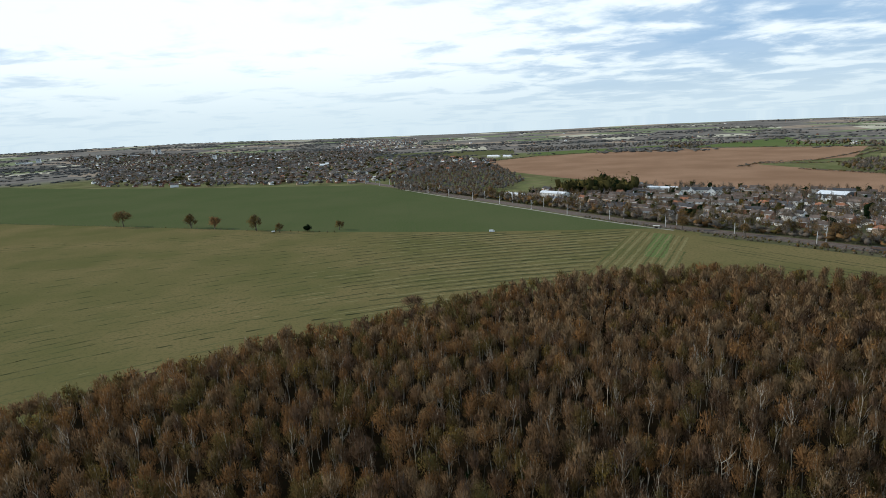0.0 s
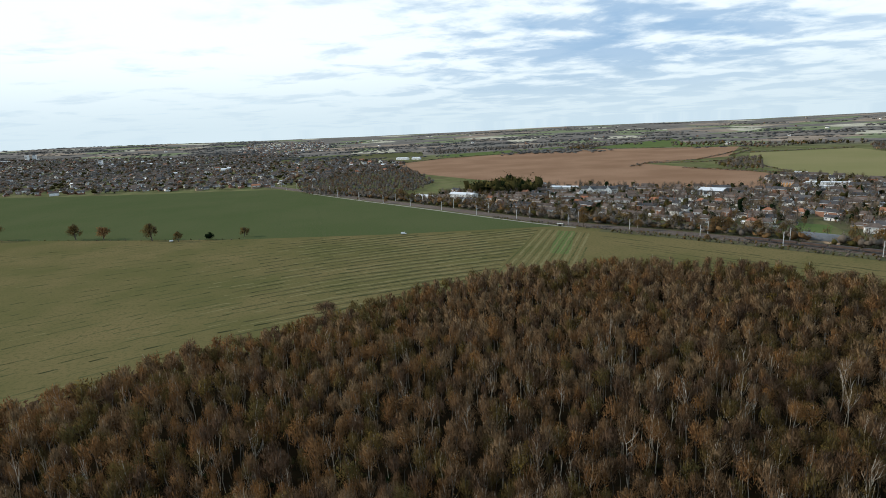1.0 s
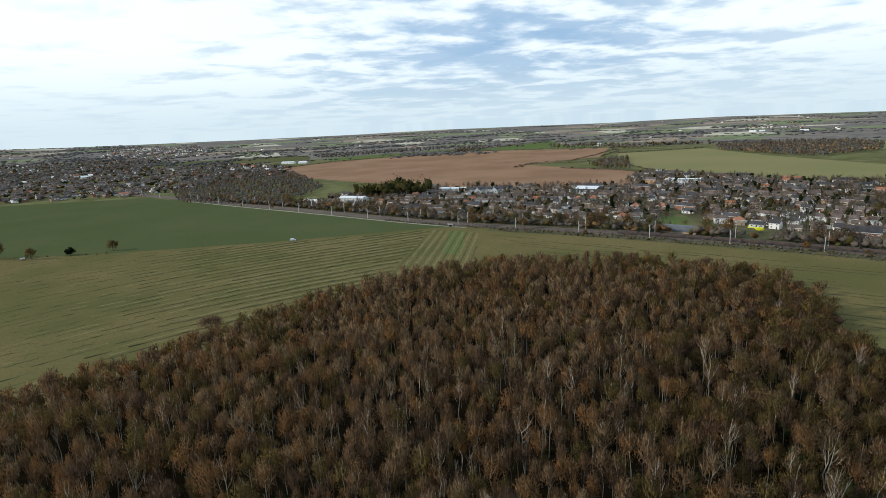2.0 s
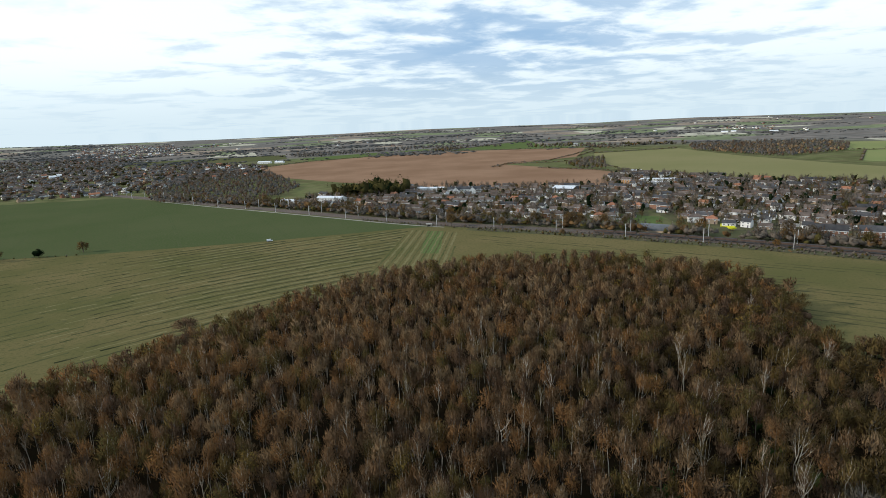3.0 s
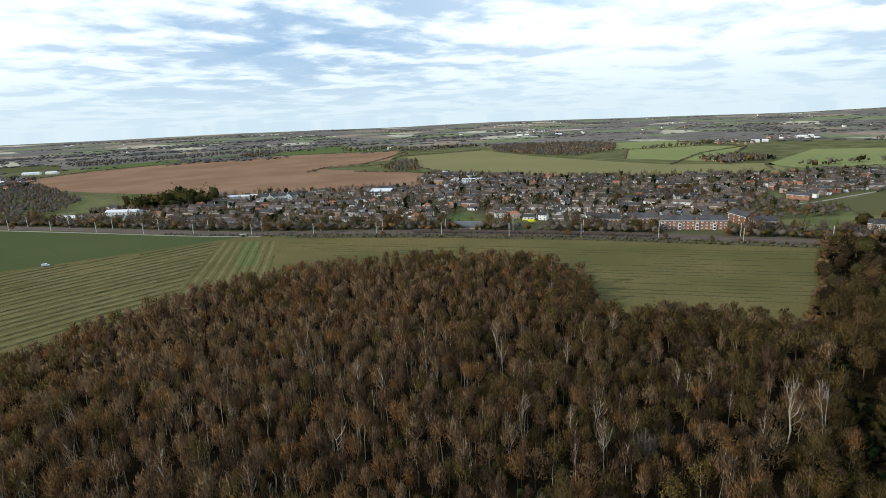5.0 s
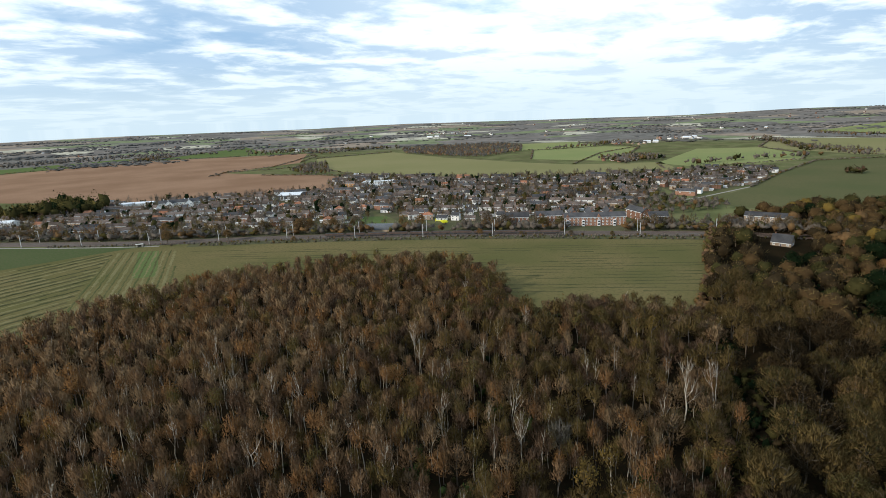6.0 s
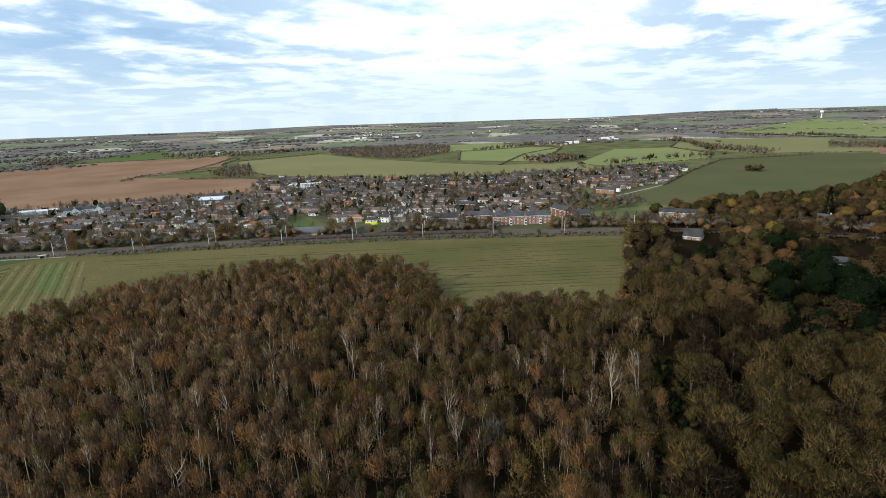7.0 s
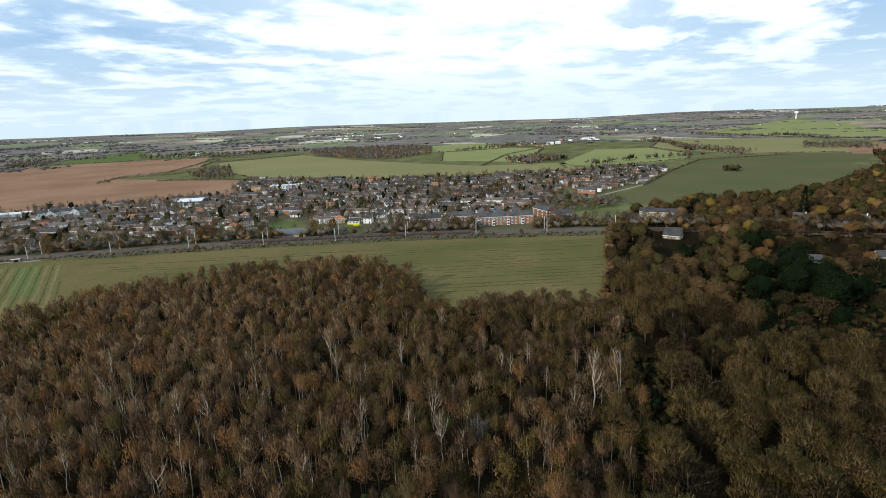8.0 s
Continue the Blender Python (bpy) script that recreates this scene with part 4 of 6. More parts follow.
    # shrubs along the hollow, with its shadow put into their dark colours
    for x, y in spread_points([(95, -8), (190, 18), (262, 48), (262, 64), (180, 38), (95, 16)], 3.2, rng):
        s = rng.uniform(0.5, 1.2)
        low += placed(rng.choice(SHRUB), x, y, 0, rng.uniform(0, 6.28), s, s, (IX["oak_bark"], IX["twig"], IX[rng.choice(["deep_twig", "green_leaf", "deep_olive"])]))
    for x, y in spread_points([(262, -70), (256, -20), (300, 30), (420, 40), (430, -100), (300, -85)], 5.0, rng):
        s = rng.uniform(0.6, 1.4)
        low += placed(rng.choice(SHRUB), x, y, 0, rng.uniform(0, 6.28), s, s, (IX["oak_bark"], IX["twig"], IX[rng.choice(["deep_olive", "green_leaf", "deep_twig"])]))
    for cx, cy, n, wide in ((103, 78, 9, 5), (150, 118, 5, 8), (140, 95, 5, 9), (95, 96, 4, 7), (118, 40, 7, 7)):
        for k in range(n):
            s = rng.uniform(0.8, 1.6)
            low += placed(rng.choice(SHRUB), cx + rng.gauss(0, wide), cy + rng.gauss(0, wide), 0, rng.uniform(0, 6.28), s, s, (IX["oak_bark"], IX["twig"], IX["fresh_leaf"]))
    stuff("undergrowth", low, "brown and olive shrubs under and beside the birches, most coloured shade-dark", "shrubs")
    protos = {}
    for x, y in spread_points(OAKS, 9.8, rng):
        if math.hypot(x, y) < 76 or any(off_line(x, y, *a, *b) < 4.6 for a, b in zip(HOLLOW, HOLLOW[1:])):
            continue
        # mostly the darkened copies: the shade over the oaks is in their colour
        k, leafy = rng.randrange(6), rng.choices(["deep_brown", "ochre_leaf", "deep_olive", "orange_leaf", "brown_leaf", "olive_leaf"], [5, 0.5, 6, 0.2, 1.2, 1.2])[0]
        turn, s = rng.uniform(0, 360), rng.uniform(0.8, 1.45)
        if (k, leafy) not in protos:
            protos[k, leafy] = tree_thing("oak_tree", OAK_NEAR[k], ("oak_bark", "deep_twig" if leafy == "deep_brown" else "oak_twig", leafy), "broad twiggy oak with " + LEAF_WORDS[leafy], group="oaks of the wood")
            protos[k, leafy].matrix_world = pose(x, y, 0, 0, 0, turn)
        else:
            copy_thing(protos[k, leafy], pose(x, y, 0, 0, 0, turn) @ Matrix.Diagonal((s, s, 0.35 + 0.62 * s, 1)))


build_woods()


GROWN = {}


def lone_tree(name, shape, mats, label, x, y, s=1.0, group="", sz=None):
    m = pose(x, y, lie(x, y), 0, 0, rng.uniform(0, 360)) @ Matrix.Diagonal((s, s, sz or s, 1))
    key = (id(shape), mats, label)
    if key in GROWN:
        return copy_thing(GROWN[key], m)
    GROWN[key] = tree_thing(name, shape, mats, label, group=group)
    GROWN[key].matrix_world = m
    return GROWN[key]


def ridge(name, line, width, height, mat, seed):
    """A low bumpy row of cut grass along a line."""
    rr = random.Random(seed)
    v, f = [], []
    for i, (x, y) in enumerate(line):
        x2, y2 = line[min(i + 1, len(line) - 1)]
        x1, y1 = line[max(i - 1, 0)]
        d = math.hypot(x2 - x1, y2 - y1) or 1
        nx, ny = -(y2 - y1) / d, (x2 - x1) / d
        w, h, c = width * rr.uniform(0.2, 1.2), height * rr.uniform(0.1, 1.3), rr.uniform(-0.3, 0.3)
        x, y = x + nx * rr.gauss(0, 0.3), y + ny * rr.gauss(0, 0.3)
        for off, z in ((-w / 2, 0.052), (c, 0.06 + h), (w / 2, 0.052)):
            v.append((x + nx * off, y + ny * off, z))
    for i in range(len(line) - 1):
        a, b = i * 3, i * 3 + 3
        for k in (0, 1):
            f += [(a + k, b + k, b + k + 1), (a + k, b + k + 1, a + k + 1)]
    if len(f) > 3:
        part(name, sheet_mesh(name, v, f, [M[mat]]), stubble)


def in_hay(x, y):
    return inside(HAY, x, y) and not inside(WOOD, x, y) and not inside(OAKS, x, y)


HAY = [(-187.5, 77.5), (-318.8, 312.5), (-700, 625), (-585, 722.5), (-372.5, 643.8), (-202.5, 576.2), (-105, 541.2), (36.2, 506.2), (175, 485), (268.8, 381.2), (322.5, 300), (375, 222.5), (418.8, 143.8), (443.8, 102.5), (391.2, 87.5), (350, 77.5), (286.2, 65), (270, 82.5), (187.5, 125)]
HEAD = [(75, 320), (173.8, 486.2), (212.5, 440), (268.8, 375), (322.5, 297.5), (375, 220), (437.5, 100), (350, 72.5), (250, 75), (187.5, 187.5)]


def swath(name, line, width, height, mat, seed):
    """A row in pieces that grow thinner and lower away from the headland."""
    for i in range(0, len(line) - 1, 12):
        bit = line[i:i + 13]
        strong = min(1.0, max(0.0, (bit[0][0] + 150) / 190))
        ridge(name, bit, width * (0.28 + 0.72 * strong), height * (0.45 + 0.55 * strong), mat if strong > 0.35 or mat == "hay" else "green_row", seed + i)


def build_rows():
    """Cut grass: pale and dark green swaths close to the headland, fading into scattered dark tufts across the field."""
    k, y0 = 0, 240.0
    while y0 < 588:
        bow = 0.00102 * min(1.0, max(-0.15, (537 - y0) / 106))
        for name, shift, width, height, mat in (("hay_row", 0.0, 3.6, 0.5, "windrow"), ("pale_swath", 4.4, 3.0, 0.08, "hay")):
            line, x = [], -525.0
            while x < 175:
                y = y0 + shift + 0.12 * (x - 75) - bow * max(0.0, 50 - x) ** 2 + 1.8 * noise.noise((x * 0.016, y0, 0)) + 1.1 * noise.noise((x * 0.06, y0, 4.0))
                strong = min(1.0, max(0.0, (x + 150) / 190))
                keep = noise.noise((x * (0.02 + 0.045 * (1 - strong)), y0 * 0.3 + shift, 3.0)) > -0.06 - 0.30 * strong + (0.0 if shift == 0 else 0.42 - 0.36 * strong)
                if in_hay(x, y) and not inside(HEAD, x, y) and keep:
                    line.append((x, y))
                elif line:
                    swath(name, line, width, height, mat, k)
                    line = []
                x += 3.5
            if line:
                swath(name, line, width, height, mat, k)
        k += 1
        y0 += 9.8
    # rows of the headland, towards the bridge
    for i in range(-4, 27):
        line = []
        for j in range(80):
            x, y = 78 + i * 4.1 + j * 2.2 * 0.50, 335 + j * 2.2 * 0.866
            if in_hay(x, y) and inside(HEAD, x, y) and x - (y - 390) * 0.5 < 176 and noise.noise((x * 0.05, y * 0.05, i)) > -0.3:
                line.append((x, y))
        ridge("pale_swath" if i % 2 else "hay_row", line, 2.3 if i % 2 else 1.7, 0.08 if i % 2 else 0.25, "hay" if i % 2 else "green_row", 300 + i)
    # rows along the railway
    for i in range(18):
        line = []
        for j in range(110):
            x, y = 188 + i * -3.6 + j * 2.45, 465 - i * 6.4 - j * 3.69
            if in_hay(x, y) and x > 210 and noise.noise((x * 0.03, i * 3.1, 7.0)) > -0.12:
                line.append((x, y))
            elif line:
                ridge("hay_row", line, 1.9, 0.22, "windrow", 400 + i)
                line = []
        if line:
            ridge("hay_row", line, 1.3, 0.14, "windrow", 400 + i)


build_rows()


for k in range(22):
    for wheel in (0, 2.2):
        line = []
        for j in range(70):
            y = 500 + j * 12.0
            x = -900 + k * 46.0 + wheel + (y - 500) * -0.06 * (1 + k * 0.02) + 2 * noise.noise((y * 0.004, k, 1))
            if inside(WHEAT, x, y):
                line.append((x, y))
        if len(line) > 2:
            v = [(x + o, y, 0.055) for x, y in line for o in (-0.45, 0.45)]
            f = []
            for i in range(len(line) - 1):
                f += [(2 * i, 2 * i + 1, 2 * i + 3), (2 * i, 2 * i + 3, 2 * i + 2)]
            part("tramline", sheet_mesh("tramline", v, f, [M["tramline"]]), wheat)


# ---- railway ----
def ribbon(name, left, right, mat, z, label, category):
    v = []
    for (x1, y1), (x2, y2) in zip(left, right):
        v += [(x1, y1, z), (x2, y2, z)]
    f = []
    for i in range(len(left) - 1):
        f += [(2 * i, 2 * i + 1, 2 * i + 3), (2 * i, 2 * i + 3, 2 * i + 2)]
    me = sheet_mesh(name, v, f, [M[mat]])
    if me.polygons[0].normal.z < 0:
        me.flip_normals()
    return tagged(new(name, me), label, category, kind="structure")


bed = ribbon("railway_bed", rail_line(-9), rail_line(9), "ballast", 0.12, "four-track railway bed of grey-brown ballast", "railway")
for off in (-6.6, -2.6, 2.6, 6.6):
    for g in (-0.72, 0.72):
        a, b = rail_line(off + g - 0.06), rail_line(off + g + 0.06)
        v = []
        for (x1, y1), (x2, y2) in zip(a, b):
            v += [(x1, y1, 0.13), (x1, y1, 0.32), (x2, y2, 0.32), (x2, y2, 0.13)]
        f = []
        for i in range(len(a) - 1):
            for k in range(3):
                p, q = 4 * i + k, 4 * i + 4 + k
                f += [(p, p + 1, q + 1), (p, q + 1, q)]
        part("rail", sheet_mesh("rail", v, f, [M["rust"]]), bed)
ribbon("gravel_path", rail_line(-15.5, 2.3, 5.35, 0.05), rail_line(-12.4, 2.3, 5.35, 0.05), "gravel", 0.09, "pale gravel farm path along the green field", "path")


ribbon("railway_verge", rail_line(-22, 5.5, 10.4, 0.05), rail_line(-8.8, 5.5, 10.4, 0.05), "garden", 0.10, "rough brown verge of dead grass between field and railway", "verge")


def rail_walk(start, gap, off):
    """Points at even steps along the railway: x, y, heading in degrees."""
    out, run, nxt = [], 0.0, start
    last = None
    for k in range(1300):
        a, d = rail_at(k * 0.01)
        if last is not None:
            run += (a - last).length
        last = a
        if run >= nxt:
            out.append((a.x - d.y * off, a.y + d.x * off, math.degrees(math.atan2(d.y, d.x))))
            nxt += gap
    return out


def mast_thing():
    root = tagged(new("catenary_mast"), "pale galvanised steel overhead line mast beside the tracks", "mast", "masts along the railway")
    part("post", Geo().box(0, 0, 0, 0.42, 0.42, 10.6).box(0, 0, 0, 0.8, 0.8, 0.35).mesh("post", M["steel"]), root)
    part("cantilever", Geo().pipe([(0, 0, 6.9), (0, -3.6, 7.3)], [0.07, 0.06], 5).pipe([(0, 0, 5.6), (0, -3.6, 6.4)], [0.06, 0.05], 5).pipe([(0, -1.9, 6.1), (0, -1.9, 7.1)], [0.04, 0.04], 4).mesh("cantilever", M["steel"]), root)
    part("insulator", Geo().pipe([(0, -3.4, 6.4), (0, -3.4, 6.9)], [0.12, 0.12], 6).mesh("insulator", M["rust"]), root)
    return root


mast = mast_thing()
first = True
for start, off, face in ((1.0, -9.6, 180), (1.5, 9.8, 0)):
    for x, y, h in rail_walk(start, 59.5, off):
        if y < 100:
            continue
        m = pose(x, y, 0.1, 0, 0, h + face)
        if first:
            mast.matrix_world, first = m, False
        else:
            copy_thing(mast, m)


def wagon_thing():
    root = tagged(new("open_wagon"), "dark rusty open goods wagon standing on the track", "wagon", "wagons of the train")
    g = Geo().box(0, 0, 1.0, 17.0, 2.7, 0.35)
    for sx in (-1, 1):
        g.box(sx * 8.4, 0, 1.35, 0.12, 2.7, 0.9)
    part("deck", g.mesh("deck", M["black"]), root)
    for sy in (-1, 1):
        g = Geo().box(0, sy * 1.3, 1.36, 16.6, 0.1, 1.5)
        for k in range(9):
            g.box(-8 + k * 2, sy * 1.38, 1.3, 0.14, 0.1, 1.6)
        part("side_wall", g.mesh("side_wall", M["rust"]), root)
    for sx in (-5.8, 5.8):
        bogie = part("bogie", Geo().box(sx, 0, 0.45, 2.6, 1.9, 0.4).mesh("bogie", M["black"]), root)
        for wx in (-0.9, 0.9):
            for wy in (-0.75, 0.75):
                part("wheel", Geo().pipe([(sx + wx, wy - 0.06, 0.45), (sx + wx, wy + 0.06, 0.45)], [0.42, 0.42], 12).mesh("wheel", M["rust"]), bogie)
    part("load", Geo().along_x([(-1.2, 1.36), (1.2, 1.36), (0.9, 2.5), (0.2, 2.95), (-0.7, 2.6)], -7.6, 7.4).mesh("load", M["black"]), root)
    return root


wagon = wagon_thing()
first = True
for x, y, h in rail_walk(0, 18.6, -2.6):
    if 200 < y < 372:
        m = pose(x, y, 0.3, 0, 0, h)
        if first:
            wagon.matrix_world, first = m, False
        else:
            copy_thing(wagon, m)

# ---- houses ----
WINDOW = Geo().box(0, 0, 0, 1.5, 0.1, 1.45, 0).box(0, -0.02, 0.2, 1.08, 0.1, 1.05, 1).box(0, -0.05, 0.15, 0.12, 0.1, 1.15, 0).box(0, -0.06, -0.08, 1.7, 0.26, 0.09, 0).mesh("window", M["white"], M["glass"])
DOOR = Geo().box(0, 0, 0, 1.1, 0.1, 2.1, 1).box(0, -0.02, 0.04, 0.9, 0.1, 1.98, 0).mesh("door", M["dark_door"], M["white"])


def chimney_mesh(mat):
    return Geo().box(0, 0, 0, 0.9, 0.6, 1.7).box(0, 0, 1.7, 1.05, 0.75, 0.12).pipe([(-0.2, 0, 1.8), (-0.2, 0, 2.2)], [0.13, 0.11], 6).pipe([(0.2, 0, 1.8), (0.2, 0, 2.2)], [0.13, 0.11], 6).mesh("chimney", M[mat])


def house(label, w, d, eaves, ridge_z, wall, roof, storeys=2, hip=False, bays=3, units=1, name="house", category="house", detail=True, white_band=False):
    """A gabled or hipped house; the long side faces -y. Its walls, roof, chimneys, doors and windows are parts."""
    root = tagged(new(name), label, category, "houses of the village")
    g = Geo()
    if hip:
        g.box(0, 0, 0, w, d, eaves)
    else:
        g.along_x([(-d / 2, 0), (d / 2, 0), (d / 2, eaves), (0, ridge_z - 0.1), (-d / 2, eaves)], -w / 2, w / 2)
    body = part("wall", g.mesh("wall", M[wall]), root)
    if white_band:
        part("cladding", Geo().box(0, -d / 2 - 0.03, eaves * 0.5, w - 0.3, 0.06, eaves * 0.42).mesh("cladding", M["white"]), root, "white boarded upper front")
    g, o, t = Geo(), 0.35, 0.22
    slope = (ridge_z - eaves) / (d / 2)
    if hip:
        run = min(d / 2, w / 2 - 0.3)
        lo, top = eaves - o * slope, ridge_z
        for z in (0.0,):
            a = [(-w / 2 - o, -d / 2 - o, lo), (w / 2 + o, -d / 2 - o, lo), (w / 2 + o, d / 2 + o, lo), (-w / 2 - o, d / 2 + o, lo)]
            up = [(x, y, zz + t) for x, y, zz in a]
            r1, r2 = (-w / 2 + run, 0, top + t), (w / 2 - run, 0, top + t)
            g.face([up[0], up[1], r2, r1])
            g.face([up[2], up[3], r1, r2])
            g.face([up[1], up[2], r2])
            g.face([up[3], up[0], r1])
            for i in range(4):
                j = (i + 1) % 4
                g.face([a[i], a[j], up[j], up[i]])
            g.face(a[::-1])
    else:
        lo = eaves - o * slope
        g.along_x([(-d / 2 - o, lo), (0, ridge_z), (d / 2 + o, lo), (d / 2 + o, lo + t), (0, ridge_z + t), (-d / 2 - o, lo + t)], -w / 2 - 0.25, w / 2 + 0.25)
    part("roof", g.mesh("roof", M[roof]), root)
    for sy in (-1, 1):
        part("fascia", Geo().box(0, sy * (d / 2 + o + 0.03), eaves - o * slope - 0.06, w + 0.5, 0.05, 0.3).mesh("fascia", M["white"]), root, "white eaves board")
    ch = chimney_mesh("brick" if wall != "render" else "render")
    for u in range(0, units, 2):
        x = -w / 2 + (u + (0.12 if units == 1 else 0.98)) * w / units
        part("chimney", ch, root, at=pose(min(x, w / 2 - 0.6), 0.5, ridge_z - 0.75, 0, 0, 90))
    if detail:
        for sy, turn in ((-1, 0), (1, 180)):
            for s in range(storeys):
                z = 0.9 + s * (eaves / storeys)
                for b in range(bays * units):
                    x = -w / 2 + (b + 0.5) * w / (bays * units)
                    if s == 0 and sy < 0 and b % bays == bays // 2:
                        part("door", DOOR, root, at=pose(x, sy * (d / 2 + 0.03), 0.05, 0, 0, turn))
                    elif sy < 0 or b % 2 == 0:
                        part("window", WINDOW, root, at=pose(x, sy * (d / 2 + 0.03), z, 0, 0, turn))
    return root


HOUSES = [
    house("two-storey red brick house with brown tiled roof", 7.6, 6.8, 4.8, 7.5, "brick", "tile", bays=2),
    house("two-storey buff brick house with brown tiled roof", 7.2, 6.8, 4.8, 7.4, "buff_brick", "tile", bays=2),
    house("white rendered house with slate roof", 8, 6.8, 4.8, 7.5, "render", "slate", bays=2),
    house("pair of white houses under a hipped brown roof", 12.5, 7.2, 4.9, 7.6, "render", "tile", hip=True, bays=1, units=2),
    house("low buff brick bungalow with brown roof", 10.5, 7, 2.6, 4.8, "buff_brick", "tile", storeys=1),
    house("white bungalow with grey slate roof", 10.5, 7, 2.6, 4.8, "render", "slate", storeys=1),
    house("brick house with orange tiled hipped roof", 9, 7.4, 4.8, 7.2, "buff_brick", "red_tile", hip=True, bays=2),
    house("terrace of brick houses with white boarded fronts", 24, 6.8, 4.8, 7.1, "buff_brick", "tile", bays=1, units=4, white_band=True, name="terraced_houses"),
    house("terrace of red brick houses with slate roof", 22, 7, 5.0, 7.7, "brick", "slate", bays=1, units=4, name="terraced_houses"),
]
HOUSE_ODDS = [3.6, 3.2, 3.2, 2.2, 2.6, 3.0, 1.2, 2.6, 1.3]
used_house = set()
TAKEN, FAR_HOUSES = [], []


def put_house(k, x, y, turn):
    TAKEN.append((x, y, 7 if k < 7 else 11))
    m = pose(x, y, 0.04, 0, 0, turn)
    if k in used_house:
        return copy_thing(HOUSES[k], m)
    used_house.add(k)
    HOUSES[k].matrix_world = m
    return HOUSES[k]


def free(x, y, gap=0.0):
    return all((x - a) ** 2 + (y - b) ** 2 > (r + gap) ** 2 for a, b, r in TAKEN)


# larger buildings, each at its own place
def big(name, label, category, w, d, eaves, ridge_z, wall, roof, x, y, turn, storeys=2, bays=6, hip=False):
    b = house(label, w, d, eaves, ridge_z, wall, roof, storeys, hip, bays, 1, name, category)
    for sx, side in ((-1, -90), (1, 90)):
        for k in range(storeys):
            for yy in (-d / 5, d / 5):
                part("window", WINDOW, b, at=pose(sx * (w / 2 + 0.03), yy, 0.9 + k * (eaves / storeys), 0, 0, side))
    b.matrix_world = pose(x, y, 0.04, 0, 0, turn)
    TAKEN.append((x, y, max(w, d) * 0.62))
    return b


def shed_thing():
    root = tagged(new("warehouse"), "long warehouse with shallow white sheet roof", "warehouse")
    part("wall", Geo().along_x([(-15, 0), (15, 0), (15, 6.2), (0, 8.2), (-15, 6.2)], -14, 14).mesh("wall", M["grey_sheet"]), root)
    part("roof", Geo().along_x([(-15.5, 6.15), (0, 8.25), (15.5, 6.15), (15.5, 6.5), (0, 8.6), (-15.5, 6.5)], -14.5, 14.5).mesh("roof", M["sheet"]), root)
    for k in range(3):
        part("loading_door", Geo().box(-9 + k * 9, -15.05, 0, 5, 0.12, 4.6).mesh("loading_door", M["white"]), root)
    root.matrix_world = pose(440, 608, 0.04, 0, 0, -52)
    TAKEN.append((440, 608, 28))


shed_thing()


def hall_thing():
    root = tagged(new("round_roofed_hall"), "low hall with grey barrel roof beside the railway", "hall")
    arch = [(6.5 * math.cos(a * math.pi / 12), 1.6 + 4.4 * math.sin(a * math.pi / 12)) for a in range(13)]
    part("wall", Geo().along_x([(6.4, 0)] + [(y * 0.985, z - 0.08) for y, z in arch] + [(-6.4, 0)], -13, 13).mesh("wall", M["buff_brick"]), root)
    part("roof", Geo().along_x(arch + [(y * 1.03, z + 0.12) for y, z in arch[::-1]], -13.2, 13.2).mesh("roof", M["grey_sheet"]), root)
    part("door", Geo().box(13.05, 0, 0, 0.1, 3, 3).mesh("door", M["dark_door"]), root)
    root.matrix_world = pose(348, 352, 0.04, 0, 0, -58)
    TAKEN.append((348, 352, 16))


hall_thing()
big("school", "long pale school building with grey slate roof", "school", 46, 11, 6.4, 9.6, "render", "slate", 328, 687, -30, 2, 12)
for x, y in ((314, 684), (334, 673)):
    big("school_wing", "white gabled wing of the school", "school", 13, 9, 6.4, 10.4, "render", "slate", x, y, 60, 2, 3)
big("school_hall", "white flat-fronted hall with pale roof", "hall", 40, 12, 5.0, 6.4, "render", "sheet", 300, 741, -37, 1, 8)
big("white_building", "white flat-fronted building with pale roof", "building", 40, 13, 6.0, 8.0, "render", "sheet", 152, 731, -48, 2, 9)
big("apartment_block", "three-storey orange rendered block with white windows", "apartment block", 13, 10, 8.0, 10.5, "orange_render", "tile", 548, 614, -50, 3, 4)
for w, x, y, turn in ((17, 663, 720, -43), (46, 598, 606, -40), (17, 568, 578, -38)):
    big("flat_block", "long low white block with pale flat roof", "building", w, 9, 5.2, 5.9, "render", "sheet", x, y, turn, 2, max(3, w // 4))
for w, x, y, turn in ((12, 490, 483, -35), (9, 613, 519, -40), (10, 640, 640, -40)):
    big("white_house", "bright white gabled house with dark roof", "house", w, 8, 5.4, 8.6, "render", "slate", x, y, turn, 2, 3)
for x, y in ((268, 655), (290, 638), (312, 622), (334, 606), (262, 622), (284, 604), (306, 588)):
    put_house(7, x, y, -36)
for x, y in ((396, 536), (414, 528), (380, 545)):
    put_house(6, x, y, -40)
for x, y, r in ((318, 672, 16), (294, 728, 14), (144, 719, 16), (592, 596, 16), (485, 472, 9), (608, 512, 8), (542, 605, 8), (250, 640, 8)):
    TAKEN.append((x, y, r))
big("pale_building", "low pale building with light grey roof", "building", 30, 12, 3.6, 5.4, "render", "sheet", 103, 757, -48, 1, 6)
big("blue_roofed_building", "long low building with blue-grey sheet roof", "building", 42, 14, 4.0, 6.0, "render", "grey_sheet", 278, 812, -40, 1, 8)
big("long_house", "long grey slate-roofed house among trees", "house", 32, 9, 5.4, 8.6, "buff_brick", "slate", 537, 75, -86, 2, 7)
big("cottage", "small house with a steep grey slate roof among trees", "house", 13, 10, 2.8, 8.0, "buff_brick", "slate", 452, 51, -96, 1, 3)
